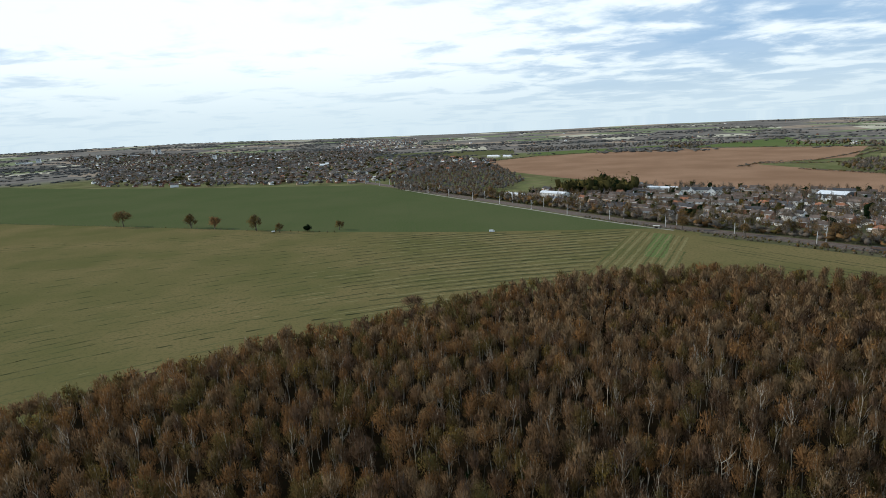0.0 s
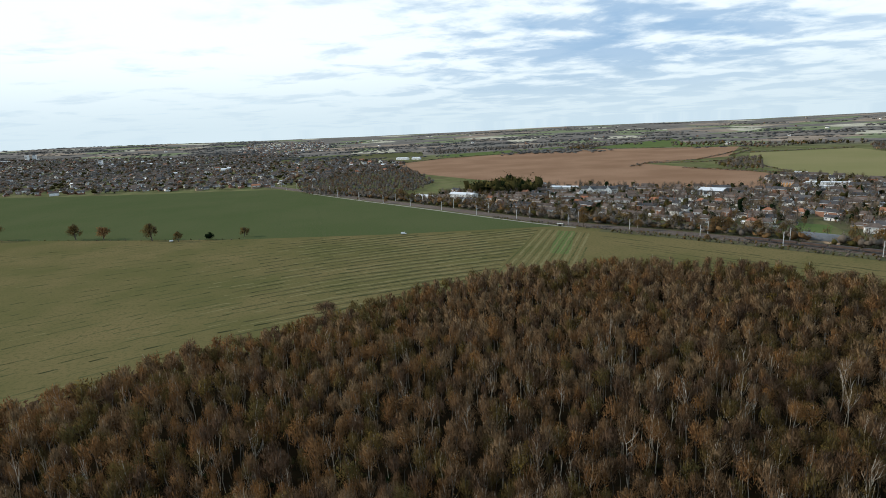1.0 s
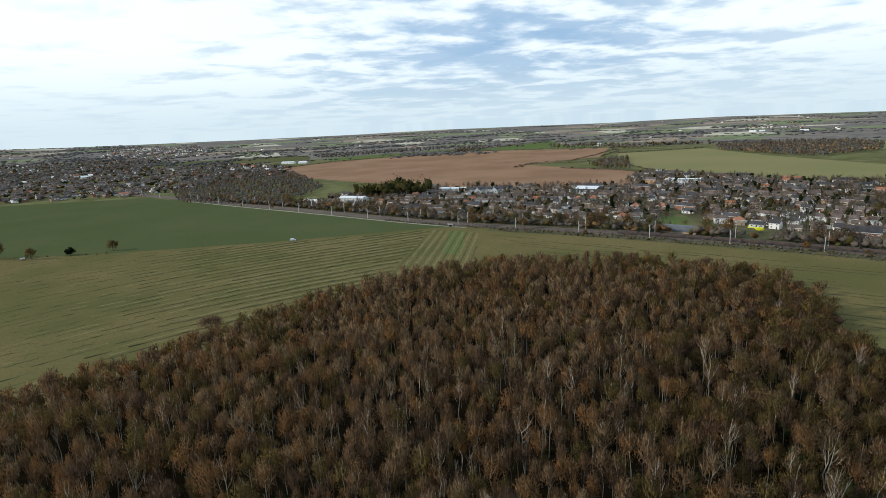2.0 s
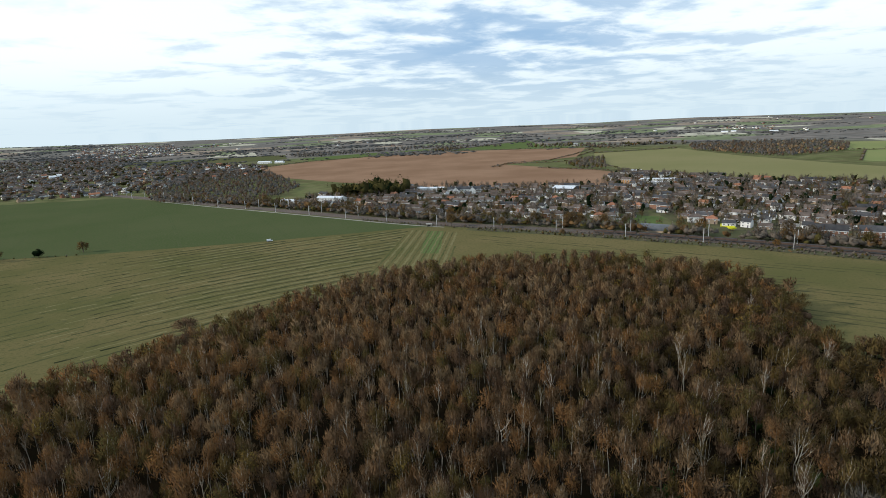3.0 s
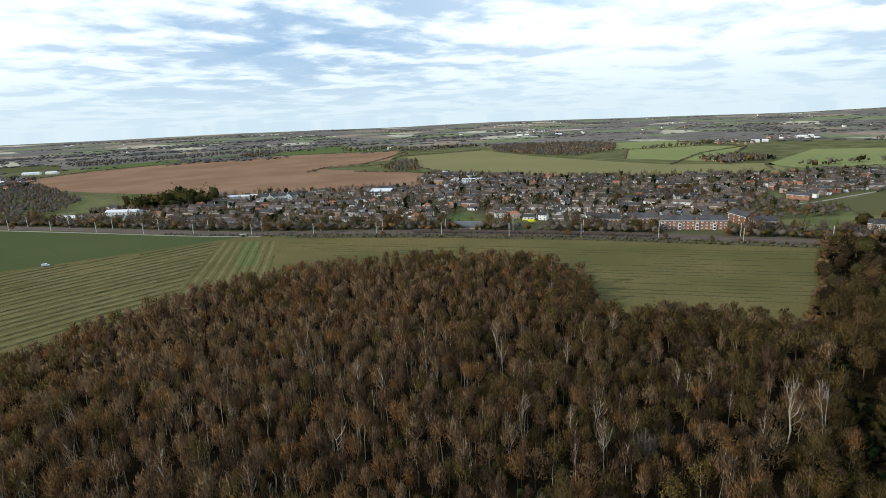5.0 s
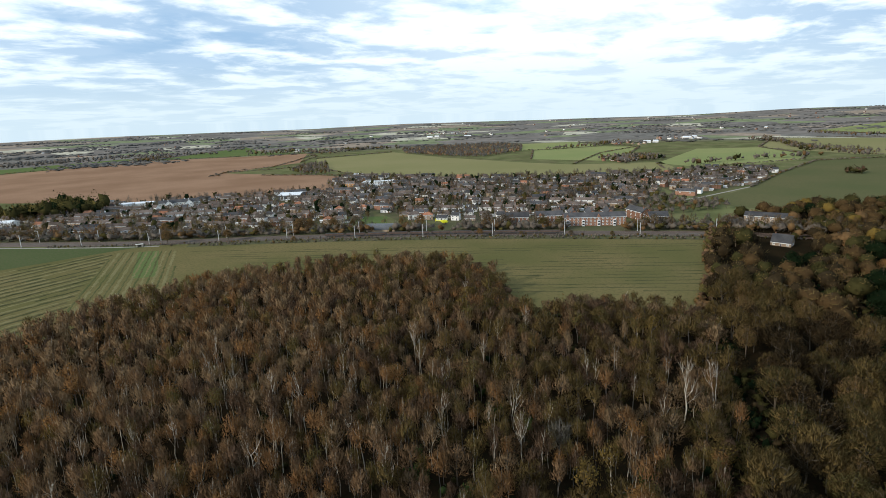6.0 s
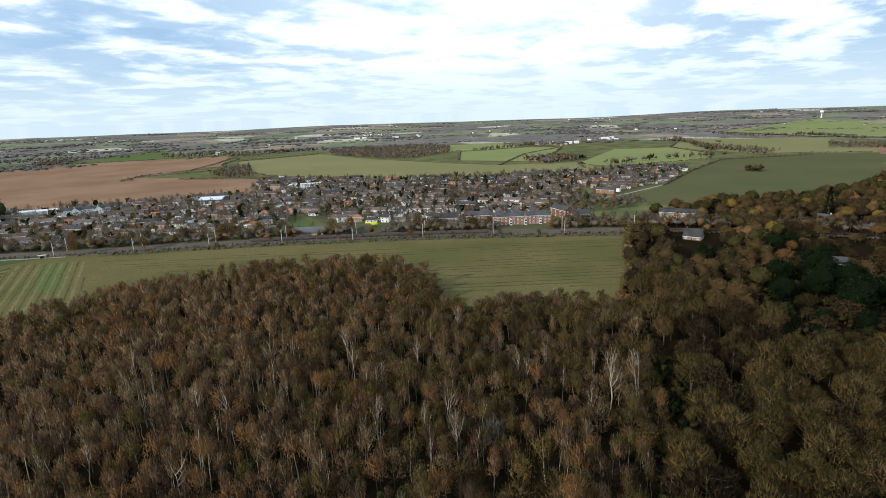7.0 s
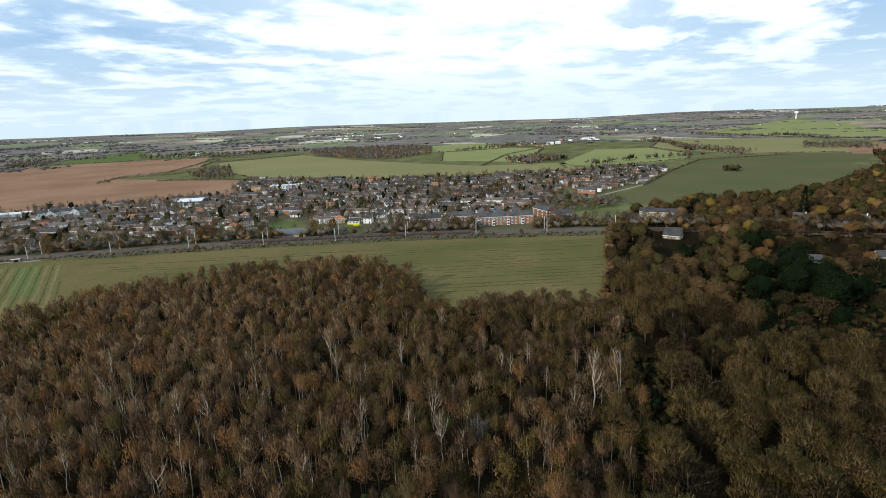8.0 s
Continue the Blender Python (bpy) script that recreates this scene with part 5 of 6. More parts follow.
for label, x, y, turn in (("white bungalow half hidden by trees", 561, -38, 70), ("white-walled house half hidden by trees", 404, -36, -80), ("white house half hidden by trees", 569, -82, 60), ("slate-roofed house among dark trees", 432, -77, 110)):
    big("house", label, "house", 11, 8, 3.0, 6.6, "render", "slate", x, y, turn, 1, 3)
TAKEN.extend([(391, 313, 26), (382, 305, 17)])
# the brick terraces beside the railway
for label, w, x, y, turn, dd in (("three-storey red brick terrace with white windows", 54, 459, 197, -55, 9), ("red brick block of flats with white balconies", 24, 426, 258, -60, 10),
                                 ("red brick terrace end-on to the railway", 26, 504, 174, 53, 9), ("red brick houses at the end of the row", 17, 487, 151, -52, 10), ("red brick houses with pale gables", 25, 447, 235, -54, 9),
                                 ("slate-roofed cross wing behind the terrace", 18, 468, 222, 35, 8), ("slate-roofed cross wing behind the terrace", 18, 476, 208, 35, 8), ("slate-roofed cross wing behind the terrace", 18, 486, 195, 35, 8)):
    t = big("brick_terrace", label, "terrace", w, dd, 7.8, 11.4, "brick", "slate", x, y, turn, 3, max(4, int(w / 3.4)))
    if w > 24:
        n = int(w / 6.5)
        for k in range(0, n, 2):
            xx = -w / 2 + (k + 0.5) * w / n
            bay = part("bay_window", Geo().box(xx, -dd / 2 - 0.5, 0, 2.4, 1.0, 5.4, 0).box(xx, -dd / 2 - 1.02, 0.9, 1.9, 0.06, 1.4, 1).box(xx, -dd / 2 - 1.02, 3.4, 1.9, 0.06, 1.4, 1).mesh("bay_window", M["white"], M["glass"]), t, "white two-storey bay window")
            if k % 4 == 0:
                part("gable", Geo().along_y([(xx - 1.9, 7.6), (xx + 1.9, 7.6), (xx, 10.2)], -dd / 2 - 0.2, -dd / 2 + 3.4).mesh("gable", M["brick"]), t)

VILLAGES = [
    ([(93.8, 718.8), (143.8, 800), (225, 800), (300, 790), (412.5, 700), (525, 615), (493.8, 525), (440, 465), (375, 397.5), (327.5, 431.2), (256.2, 493.8), (212.5, 550)], -53),
    ([(440, 465), (493.8, 525), (525, 615), (587.5, 700), (655, 745), (690, 612.5), (731.2, 481.2), (800, 387.5), (875, 293.8), (840, 237.5), (718.8, 225), (650, 206.2), (537.5, 206.2), (462.5, 250), (418.8, 312.5), (397.5, 375)], -62),
    ([(750, 237.5), (862.5, 270), (962.5, 225), (1000, 137.5), (943.8, 122.5), (787.5, 132.5), (662.5, 175)], -75),
]
RAIL_MID = rail_line(0, 2.0, 12.0)
for outline, lean in VILLAGES:
    mx, my = sum(p[0] for p in outline) / len(outline), sum(p[1] for p in outline) / len(outline)
    field("dull worn gardens and verges between the houses", [(mx + (x - mx) * 1.03, my + (y - my) * 1.03) for x, y in outline], "garden", 0.03 + 0.004 * len(outline) / 12, "gardens")
field("scrubby bank between railway and houses", rail_line(10, 2.5, 11.0, 0.25) + rail_line(52, 2.5, 11.0, 0.25)[::-1], "garden", 0.025, "railway_bank")
for outline, lean in VILLAGES:
    ca, sa = math.cos(radians(lean)), math.sin(radians(lean))
    rows = [(x * ca + y * sa, -x * sa + y * ca) for x, y in outline]
    v, flip = min(p[1] for p in rows) + 6, 0
    while v < max(p[1] for p in rows):
        u = min(p[0] for p in rows)
        while u < max(p[0] for p in rows):
            vv = v + 8.0 * noise.noise((u * 0.02, v * 0.02, 5.0)) + rng.uniform(-2.5, 2.5)
            x, y = u * ca - vv * sa, u * sa + vv * ca
            k = rng.choices(range(len(HOUSES)), HOUSE_ODDS)[0]
            if inside(outline, x, y) and free(x, y, 4.5) and rng.random() < 0.78 and min((x - a) ** 2 + (y - b) ** 2 for a, b in RAIL_MID) > 35 ** 2:
                turn = lean + (180 if flip else 0) + 40 * noise.noise((x * 0.012, y * 0.012, 2.0)) + rng.uniform(-16, 16)
                if math.hypot(x, y) < 620:
                    put_house(k, x, y, turn)
                else:
                    FAR_HOUSES.append((k, x, y, turn))
                    TAKEN.append((x, y, 7 if k < 7 else 11))
            u += rng.uniform(11.5, 16) if k < 7 else 26
        v += (19.0, 27.0)[flip]
        flip = 1 - flip


# ---- trees and hedges beyond the wood ----
def along(line, gap):
    """Points at even steps along an open line in plan."""
    out, rest = [], 0.0
    for (x0, y0), (x1, y1) in zip(line, line[1:]):
        d = math.hypot(x1 - x0, y1 - y0)
        t = rest
        while t < d:
            out.append((x0 + (x1 - x0) * t / d, y0 + (y1 - y0) * t / d))
            t += gap
        rest = t - d
    return out


def clump_bits(shapes, x, y, s, sz, leaf, bark="oak_bark", tw=None):
    tw = tw or {"brown_leaf": "warm_twig", "orange_leaf": "warm_twig", "green_leaf": "dark_twig"}.get(leaf, "oak_twig")
    return placed(rng.choice(shapes), x, y, lie(x, y), rng.uniform(0, 6.28), s, sz, (IX[bark], IX[tw], IX[leaf]))


# the line of trees between the green field and the hay field
for label, x, y, s, shape, mats in (
        ("round oak with thinning brown leaves", -380, 652, 1.05, OAK_LONE[1], ("oak_bark", "oak_twig", "brown_leaf")),
        ("bare spreading oak in the hedge", -285, 620, 0.95, OAK_BARE[0], ("oak_bark", "oak_twig", "oak_twig")),
        ("small oak with brown leaves", -254, 609, 0.85, OAK_BARE[1], ("oak_bark", "warm_twig", "brown_leaf")),
        ("bare rounded oak in the hedge", -198, 580, 1.0, OAK_BARE[2], ("oak_bark", "oak_twig", "far_leaf")),
        ("small bare tree in the hedge", -168, 562, 0.6, OAK_BARE[0], ("oak_bark", "oak_twig", "far_leaf")),
        ("dark ivy-clad evergreen tree", -139, 561, 0.34, CEDAR[0], ("oak_bark", "oak_twig", "green_leaf")),
        ("small bare tree in a thicket", -106, 562, 0.62, OAK_BARE[1], ("oak_bark", "oak_twig", "far_leaf"))):
    lone_tree("hedgerow_tree", shape, mats, label, x, y, s * 1.9, "trees along the field boundary", s * 1.45)


def thicket(name, label, pts, shapes, size, leaves, category="hedge", flat=1.0):
    bits = []
    for x, y in pts:
        s = rng.uniform(0.7, 1.25) * size
        bits += clump_bits(shapes, x, y, s, s * flat * rng.uniform(0.8, 1.2), rng.choice(leaves))
    if bits:
        return stuff(name, bits, label, category)


BARE = ["far_leaf"] * 8 + ["brown_leaf", "olive_leaf", "olive_leaf"]
jit = lambda pts, d: [(x + rng.uniform(-d, d), y + rng.uniform(-d, d)) for x, y in pts]
thicket("field_hedge", "thin low hedge between the two fields", jit(along([(-587.5, 730), (-372.5, 650), (-202.5, 582.5), (-105, 547.5)], 9), 1.5), SHRUB, 0.35, BARE)
thicket("field_thicket", "low dark thicket in the middle of the meadow", jit([(961, 31)] * 22, 11), ROUND_FAR, 0.75, ["dark_twig", "deep_olive"], "thicket")

# railway margins
near_side = jit([p for p in along(rail_line(-11.5, 4.6, 13), 1.7) if rng.random() < 0.8], 2.0)
near_side += [p for off in (-15, -19, -22) for p in jit(along(rail_line(off, 5.6, 10.4), 3.4), 1.6) if rng.random() < 0.7]
thicket("railway_hedge", "brown bramble and shrub margin along the railway", near_side, SHRUB, 0.55, BARE + ["olive_leaf"])
far_side = [p for off in (12, 17, 24) for p in jit(along(rail_line(off, 2.0, 13), 5.2), 3.4) if free(*p, -3)]
bank = [p for off in (16, 25, 33) for p in jit(along(rail_line(off, 3.0, 12), 10.5), 4.5) if free(*p, -2.5) and math.hypot(p[0] - 395, p[1] - 316) > 26]
bits = []
for x, y in bank:
    s = rng.uniform(0.75, 1.25)
    bits += clump_bits(BARE_FAR, x, y, s, s * 1.05, "far_leaf", tw=rng.choice(["far_leaf", "far_leaf", "twig", "oak_twig", "dark_twig", "brown_leaf"]))
stuff("railway_trees", bits, "grey-brown bare trees along the railway bank", "trees")
thicket("railway_scrub", "dense bare scrub and small trees beyond the tracks", far_side, SCRUB, 1.2, BARE + ["brown_leaf"], "scrub")
for k in range(150):
    s_at = rng.uniform(3.0, 11.5)
    a, d = rail_at(s_at)
    off = rng.choice([rng.uniform(15, 30), rng.uniform(15, 34), -13.5])
    x, y = a.x - d.y * off, a.y + d.x * off
    if not free(x, y, -2) or (off < 0 and rng.random() < 0.75):
        continue
    leafy = rng.choices(["brown_leaf", "orange_leaf", "olive_leaf", "far_leaf"], [4, 1.5, 2, 4])[0]
    words = {"brown_leaf": "with brown autumn leaves", "orange_leaf": "with orange autumn leaves", "olive_leaf": "with fading olive leaves", "far_leaf": "almost bare"}[leafy]
    lone_tree("trackside_tree", OAK_LONE[k % 4], ("oak_bark", "oak_twig", leafy), "small oak beside the railway " + words, x, y, rng.uniform(0.6, 1.1) if off > 0 else rng.uniform(0.35, 0.6), "trees along the railway")
for x, y, s in ((212, 476, 0.95), (248, 440, 0.85), (326, 392, 0.95), (272, 380, 0.50)):
    lone_tree("trackside_tree", OAK_LONE[2], ("oak_bark", "oak_twig", "brown_leaf"), "rounded oak with orange-brown leaves beside the railway", x, y, s, "trees along the railway")

# gardens and trees of the villages
bits = []
for outline, lean in VILLAGES:
    for x, y in spread_points(outline, 7.6, rng):
        if free(x, y, -3.8) and rng.random() < 0.92:
            s = rng.uniform(0.5, 1.1)
            leafy = rng.choices(["far_leaf", "dark_twig", "oak_twig", "deep_olive", "green_leaf", "brown_leaf", "ochre_leaf"], [11, 2, 2.2, 1.8, 1.8, 0.8, 0.4])[0]
            tall = rng.random() < 0.66
            if tall and leafy not in ("green_leaf", "deep_olive"):
                bits += clump_bits(BARE_FAR, x, y, s * 1.05, s * 1.15, "far_leaf", tw=leafy)
            else:
                bits += clump_bits(ROUND_FAR, x, y, s * (0.9 if tall else 0.6), s * (1.0 if tall else 0.5), leafy)
stuff("garden_trees", bits, "bare garden trees, hedges and evergreens among the houses", "trees")

sheds = []
for outline, lean in VILLAGES:
    for x, y in spread_points(outline, 21, rng):
        if free(x, y, -3.4) and rng.random() < 0.75:
            w, d = rng.uniform(1.2, 3.2), rng.uniform(1.0, 1.8)
            sheds.append((x, y, radians(lean + rng.choice([0, 90])), w, d, 2.2, 2.7, rng.choice([2, 2, 1]), rng.choice([6, 6, 4])))

# big trees round the houses at the edge of the oak wood
GROVE = [(327.5, 70), (391.2, 86.2), (457.5, 100), (537.5, 100), (605, 65), (650, 15), (765, -75), (1060, -175), (1300, -190), (1362.5, -262.5), (875, -187.5), (412.5, -106.2), (245, -77.5), (252.5, -47.5), (262.5, -17.5), (285, 7.5), (315, 35)]
CONIFERS = [(579, -41, 1.5, 1.6, "tall dark spruce"), (583, 48, 0.62, 0.75, "rounded dark evergreen"), (371, 36, 0.72, 0.85, "spreading dark pine"), (390, 28, 0.6, 0.7, "spreading dark pine"), (428, -2, 0.8, 0.85, "spreading dark pine"),
            (440, -12, 0.7, 0.8, "spreading dark pine"), (329, -23, 1.0, 1.1, "broad dark cedar"), (346, -6, 0.9, 1.0, "broad dark cedar"), (346, -39, 1.0, 1.05, "broad dark cedar"), (312, -38, 0.9, 0.95, "broad dark cedar"), (313, -8, 0.75, 0.8, "broad dark cedar"),
            (365, -25, 0.9, 1.0, "broad dark cedar"), (288, -24, 0.6, 0.65, "spreading dark pine"), (330, -50, 0.8, 0.85, "broad dark cedar"), (291, -40, 0.55, 0.6, "spreading dark pine")]


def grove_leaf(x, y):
    """Which leaves a tree of the grove carries: bare by the field, ochre oaks further back, most in the shade-darkened
    copies.
    """
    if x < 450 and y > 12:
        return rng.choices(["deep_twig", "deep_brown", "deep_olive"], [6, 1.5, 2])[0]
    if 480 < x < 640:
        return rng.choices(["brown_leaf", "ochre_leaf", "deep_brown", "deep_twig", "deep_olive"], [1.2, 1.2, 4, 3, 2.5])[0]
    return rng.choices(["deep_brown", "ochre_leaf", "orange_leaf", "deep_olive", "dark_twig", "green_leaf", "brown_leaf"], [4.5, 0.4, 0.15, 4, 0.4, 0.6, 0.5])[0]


bits, n = [], 0
single = [(532, 7, "ochre_leaf"), (552, -11, "brown_leaf"), (543, 28, "brown_leaf"), (524, -8, "ochre_leaf"), (504, -67, "orange_leaf"), (355, 11, "brown_leaf"), (322, -58, "deep_twig"), (403, -8, "orange_leaf")]
for x, y, leafy in single + [(x, y, "") for x, y in spread_points(GROVE, 13.0, rng)]:
    r, az = math.hypot(x, y), math.degrees(math.atan2(x, y))
    if not leafy and (not free(x, y, -4) or any((x - a) ** 2 + (y - b) ** 2 < 64 for a, b, *_ in CONIFERS) or any((x - a) ** 2 + (y - b) ** 2 < 64 for a, b, _ in single)):
        continue
    if (abs(az - 83.6) < 2.1 and 385 < r < 466) or (abs(az - 81.9) < 2.4 and 466 < r < 550) or (abs(az - 85.6) < 0.8 and 396 < r < 430) or (abs(az - 95.2) < 1.5 and 375 < r < 402):
        continue
    small = 440 < x < 540 and 40 < y < 106
    s = rng.uniform(0.45, 0.7) if small else rng.uniform(0.7, 1.2)
    sz = s * rng.uniform(0.8, 0.95) if x < 440 or small else s * rng.uniform(0.68, 0.85)
    leafy = leafy or grove_leaf(x, y)
    if x < 560 and n < 190:
        words = {"brown_leaf": "with brown leaves", "orange_leaf": "with orange leaves", "ochre_leaf": "with ochre leaves", "deep_brown": "with dark brown leaves", "deep_olive": "with dull olive leaves", "dark_twig": "nearly bare", "deep_twig": "bare and darkened as if in shade", "green_leaf": "evergreen and dark"}[leafy]
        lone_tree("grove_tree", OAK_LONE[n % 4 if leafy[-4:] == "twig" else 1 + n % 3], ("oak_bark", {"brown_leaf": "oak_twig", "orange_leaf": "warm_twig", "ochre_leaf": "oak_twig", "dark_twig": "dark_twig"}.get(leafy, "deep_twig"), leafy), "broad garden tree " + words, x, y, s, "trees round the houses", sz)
        n += 1
    else:
        bits += clump_bits(OAK_FAR if x < 800 else ROUND_FAR, x, y, s * 1.3, sz * (1.3 if x < 800 else 1.6), leafy)
stuff("oak_woodland", bits, "brown and ochre autumn oak woodland beside the meadow", "wood")
for x, y, s, sz, words in CONIFERS:
    t = lone_tree("conifer", CONIFER[n % 3] if "spruce" in words else CEDAR[n % 3], ("oak_bark", "oak_twig", "green_leaf"), words + " among the garden trees", x, y, s * 1.25, "dark conifers", sz * 1.15)
    n += 1

thicket("grove_margin", "bramble and shrub margin between field and grove", jit(along([(262, 62), (286, 64), (350, 74), (391, 86), (457, 101), (537, 101), (605, 66), (650, 16), (765, -74), (1060, -174)], 1.8), 3.0), SHRUB, 1.2, ["olive_leaf", "twig", "dark_twig", "brown_leaf"])

# woods round the brown field
COPSES = [
    ([(512, 215), (528, 160), (596, 116), (640, 138), (622, 168), (660, 205), (590, 214)], 8.5, 0.8, BARE + ["dark_twig", "deep_olive"]),
    ([(560, 330), (590, 290), (640, 270), (650, 310), (600, 350)], 8, 0.85, BARE + ["dark_twig", "deep_olive"]),
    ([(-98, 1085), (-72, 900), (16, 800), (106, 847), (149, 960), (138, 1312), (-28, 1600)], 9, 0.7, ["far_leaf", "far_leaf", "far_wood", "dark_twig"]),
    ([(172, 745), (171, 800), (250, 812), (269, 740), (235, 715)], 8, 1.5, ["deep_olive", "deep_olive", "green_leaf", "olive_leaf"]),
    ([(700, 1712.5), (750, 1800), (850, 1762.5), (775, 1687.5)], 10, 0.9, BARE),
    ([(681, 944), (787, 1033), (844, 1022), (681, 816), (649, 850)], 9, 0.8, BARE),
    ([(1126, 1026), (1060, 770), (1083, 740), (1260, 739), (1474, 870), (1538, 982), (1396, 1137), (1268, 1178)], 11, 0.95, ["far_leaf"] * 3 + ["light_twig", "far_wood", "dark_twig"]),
    ([(1062.5, 412.5), (1125, 462.5), (1200, 437.5), (1162.5, 350), (1100, 335)], 9, 0.8, BARE + ["green_leaf"]),
    ([(525, 625), (568.8, 700), (600, 700), (562.5, 612.5)], 8, 0.6, BARE),
    ([(1300, 12.5), (1500, 187.5), (1612.5, 187.5), (1400, 0)], 12, 0.7, BARE),
    ([(1475, -87.5), (1462.5, -225), (1600, -212.5), (1612.5, -100)], 11, 0.9, BARE),
]
for outline, gap, s, leaves in COPSES:
    thicket("copse", "bare brown copse between the fields", spread_points(outline, gap * 1.05, rng), ROUND_FAR if "green_leaf" in leaves else COPSE_FAR, s * 1.05, leaves, "wood")
BELTS = [[(988, 1554), (1116, 1414), (1076, 1294)], [(1080, 1287), (1242, 1329), (1314, 1223)], [(699, 1716), (733, 1657)], [(1096, 455), (1015, 382), (1109, 381), (1147, 359)], [(1812, 315), (1671, 219), (1369, 124)], [(1330, 700), (1500, 640), (1700, 660)],
         [(1844, 281), (1469, 147), (1262, 25)], [(2191, 205), (1977, 74), (2052, -74), (1793, -188)], [(1017, 268), (1105, 227), (1191, 164), (1255, 94)], [(1044, 1644), (1097, 1564), (1133, 1434), (1232, 1333), (1358, 1284)],
         [(1060, 1690), (1120, 1590), (1160, 1460), (1262, 1360)]]
for line in BELTS:
    thicket("tree_belt", "belt of bare trees between the far fields", jit(along(line, 7.5), 9.0), ROUND_FAR, 0.95, BARE + ["deep_olive", "twig"], "trees")
HEDGES = [
    [(553, 1019), (635, 1080), (728, 1071), (867, 1169), (1058, 1329)], [(609, 932), (628, 871), (662, 793), (672, 755)],
    [(140, 1507.5), (281.2, 1625), (697.5, 1707.5), (1081.2, 1402.5)], [(606.2, 1062.5), (700, 1015), (800, 1006.2)], [(587.5, 1057.5), (568.8, 1015)], [(1081.2, 1395), (1000, 1250), (836.2, 1111.2)],
    [(750, 927.5), (700, 800), (690, 750)], [(975, 462.5), (1250, 525), (1475, 518.8)], [(1036.2, 327.5), (950, 287.5)], [(985, 237.5), (1162.5, 115), (1301.2, 125), (1478.8, 232.5)],
    [(1050, 402.5), (1475, 512.5), (1662.5, 775)], [(1062.5, 602.5), (1302.5, 733.8), (1480, 620)], [(1200, 802.5), (1312.5, 742.5)], [(1938.8, -82.5), (1866.2, 265), (1475, 235)],
    [(1843.8, -295), (1938.8, -85), (2317.5, 202.5)], [(2317.5, 202.5), (3250, -133.8)], [(1292.5, 28.8), (1347.5, -156.2)], [(750, 1715), (1291.2, 2065)], [(933.8, 1171.2), (1176.2, 1125)],
    [(761.2, 126.2), (951.2, 116.2), (1151.2, 92.5), (1285, -57.5)],
]
for line in HEDGES:
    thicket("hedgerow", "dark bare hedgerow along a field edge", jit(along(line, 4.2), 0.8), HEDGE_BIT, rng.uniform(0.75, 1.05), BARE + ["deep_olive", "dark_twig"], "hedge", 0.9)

# ---- the far country ----
bits = []
for k in range(450):
    r = 1750 * (2.75 ** rng.random())
    az = rng.uniform(-48, 108) if k < 380 else rng.uniform(-46, 2)
    if k >= 380:
        r = rng.uniform(2500, 4800)
    if r < 2300 and 12 < az < 102 and rng.random() < 0.75:
        continue
    cx, cy = polar(az, r)
    wood = k % 3 == 0
    long_, deep = (rng.uniform(60, 200), rng.uniform(25, 90)) if wood else (rng.uniform(70, 300), 3)
    tilt = radians(az) + rng.gauss(0, 0.5)
    for j in range(int(long_ * deep / 200) if wood else int(long_ / 9)):
        u, w = (rng.gauss(0, 0.5) if wood else rng.uniform(-1, 1)) * long_, rng.gauss(0, 0.6) * deep
        x, y = cx + u * math.cos(tilt) + w * math.sin(tilt), cy - u * math.sin(tilt) + w * math.cos(tilt)
        if 1650 < math.hypot(x, y) < (4870 if az > 66 or az < -8 else 4300):
            s = rng.uniform(0.7, 1.2) * (1 if wood else 0.8)
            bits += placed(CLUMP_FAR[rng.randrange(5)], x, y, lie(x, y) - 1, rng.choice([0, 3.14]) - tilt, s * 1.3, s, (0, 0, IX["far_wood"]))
stuff("far_woods", bits, "bare woods and hedges across the distant country, greyed with painted haze", "wood")


def house_bits(x, y, turn, w, d, e, r, wall, roof):
    """A far house as arrays: walls and a gabled roof."""
    c, q = math.cos(turn), math.sin(turn)
    pts = [(-w, -d, 0), (w, -d, 0), (w, d, 0), (-w, d, 0), (-w, -d, e), (w, -d, e), (w, d, e), (-w, d, e), (-w, 0, r), (w, 0, r),
           (-w - 0.3, -d - 0.4, e - 0.2), (w + 0.3, -d - 0.4, e - 0.2), (w + 0.3, d + 0.4, e - 0.2), (-w - 0.3, d + 0.4, e - 0.2), (-w - 0.3, 0, r + 0.2), (w + 0.3, 0, r + 0.2)]
    z = lie(x, y)
    v = np.array([(px * c - py * q + x, px * q + py * c + y, pz + z) for px, py, pz in pts])
    f = np.array([(0, 1, 5), (0, 5, 4), (1, 2, 6), (1, 6, 5), (2, 3, 7), (2, 7, 6), (3, 0, 4), (3, 4, 7), (4, 7, 8), (5, 9, 6), (10, 11, 15), (10, 15, 14), (12, 13, 14), (12, 14, 15)])
    k = len(v)
    trim = [(px * c - py * q + x, px * q + py * c + y, pz + z) for sy in (-1, 1) for a, b, lo, hi, dd in ((-w - 0.3, w + 0.3, e - 0.45, e - 0.12, 0.45), (-w * 0.7, -w * 0.2, e - 2.0, e - 0.8, 0.05), (w * 0.2, w * 0.7, e - 2.0, e - 0.8, 0.05))
            for px, py, pz in ((a, sy * (d + dd), lo), (b, sy * (d + dd), lo), (b, sy * (d + dd), hi), (a, sy * (d + dd), hi))]
    v = np.concatenate([v, np.array(trim)])
    f = np.concatenate([f, np.array([t for i in range(k, k + 24, 4) for t in ((i, i + 1, i + 2), (i, i + 2, i + 3))])])
    return v, f, np.array([wall] * 10 + [roof] * 4 + [6] * 12)


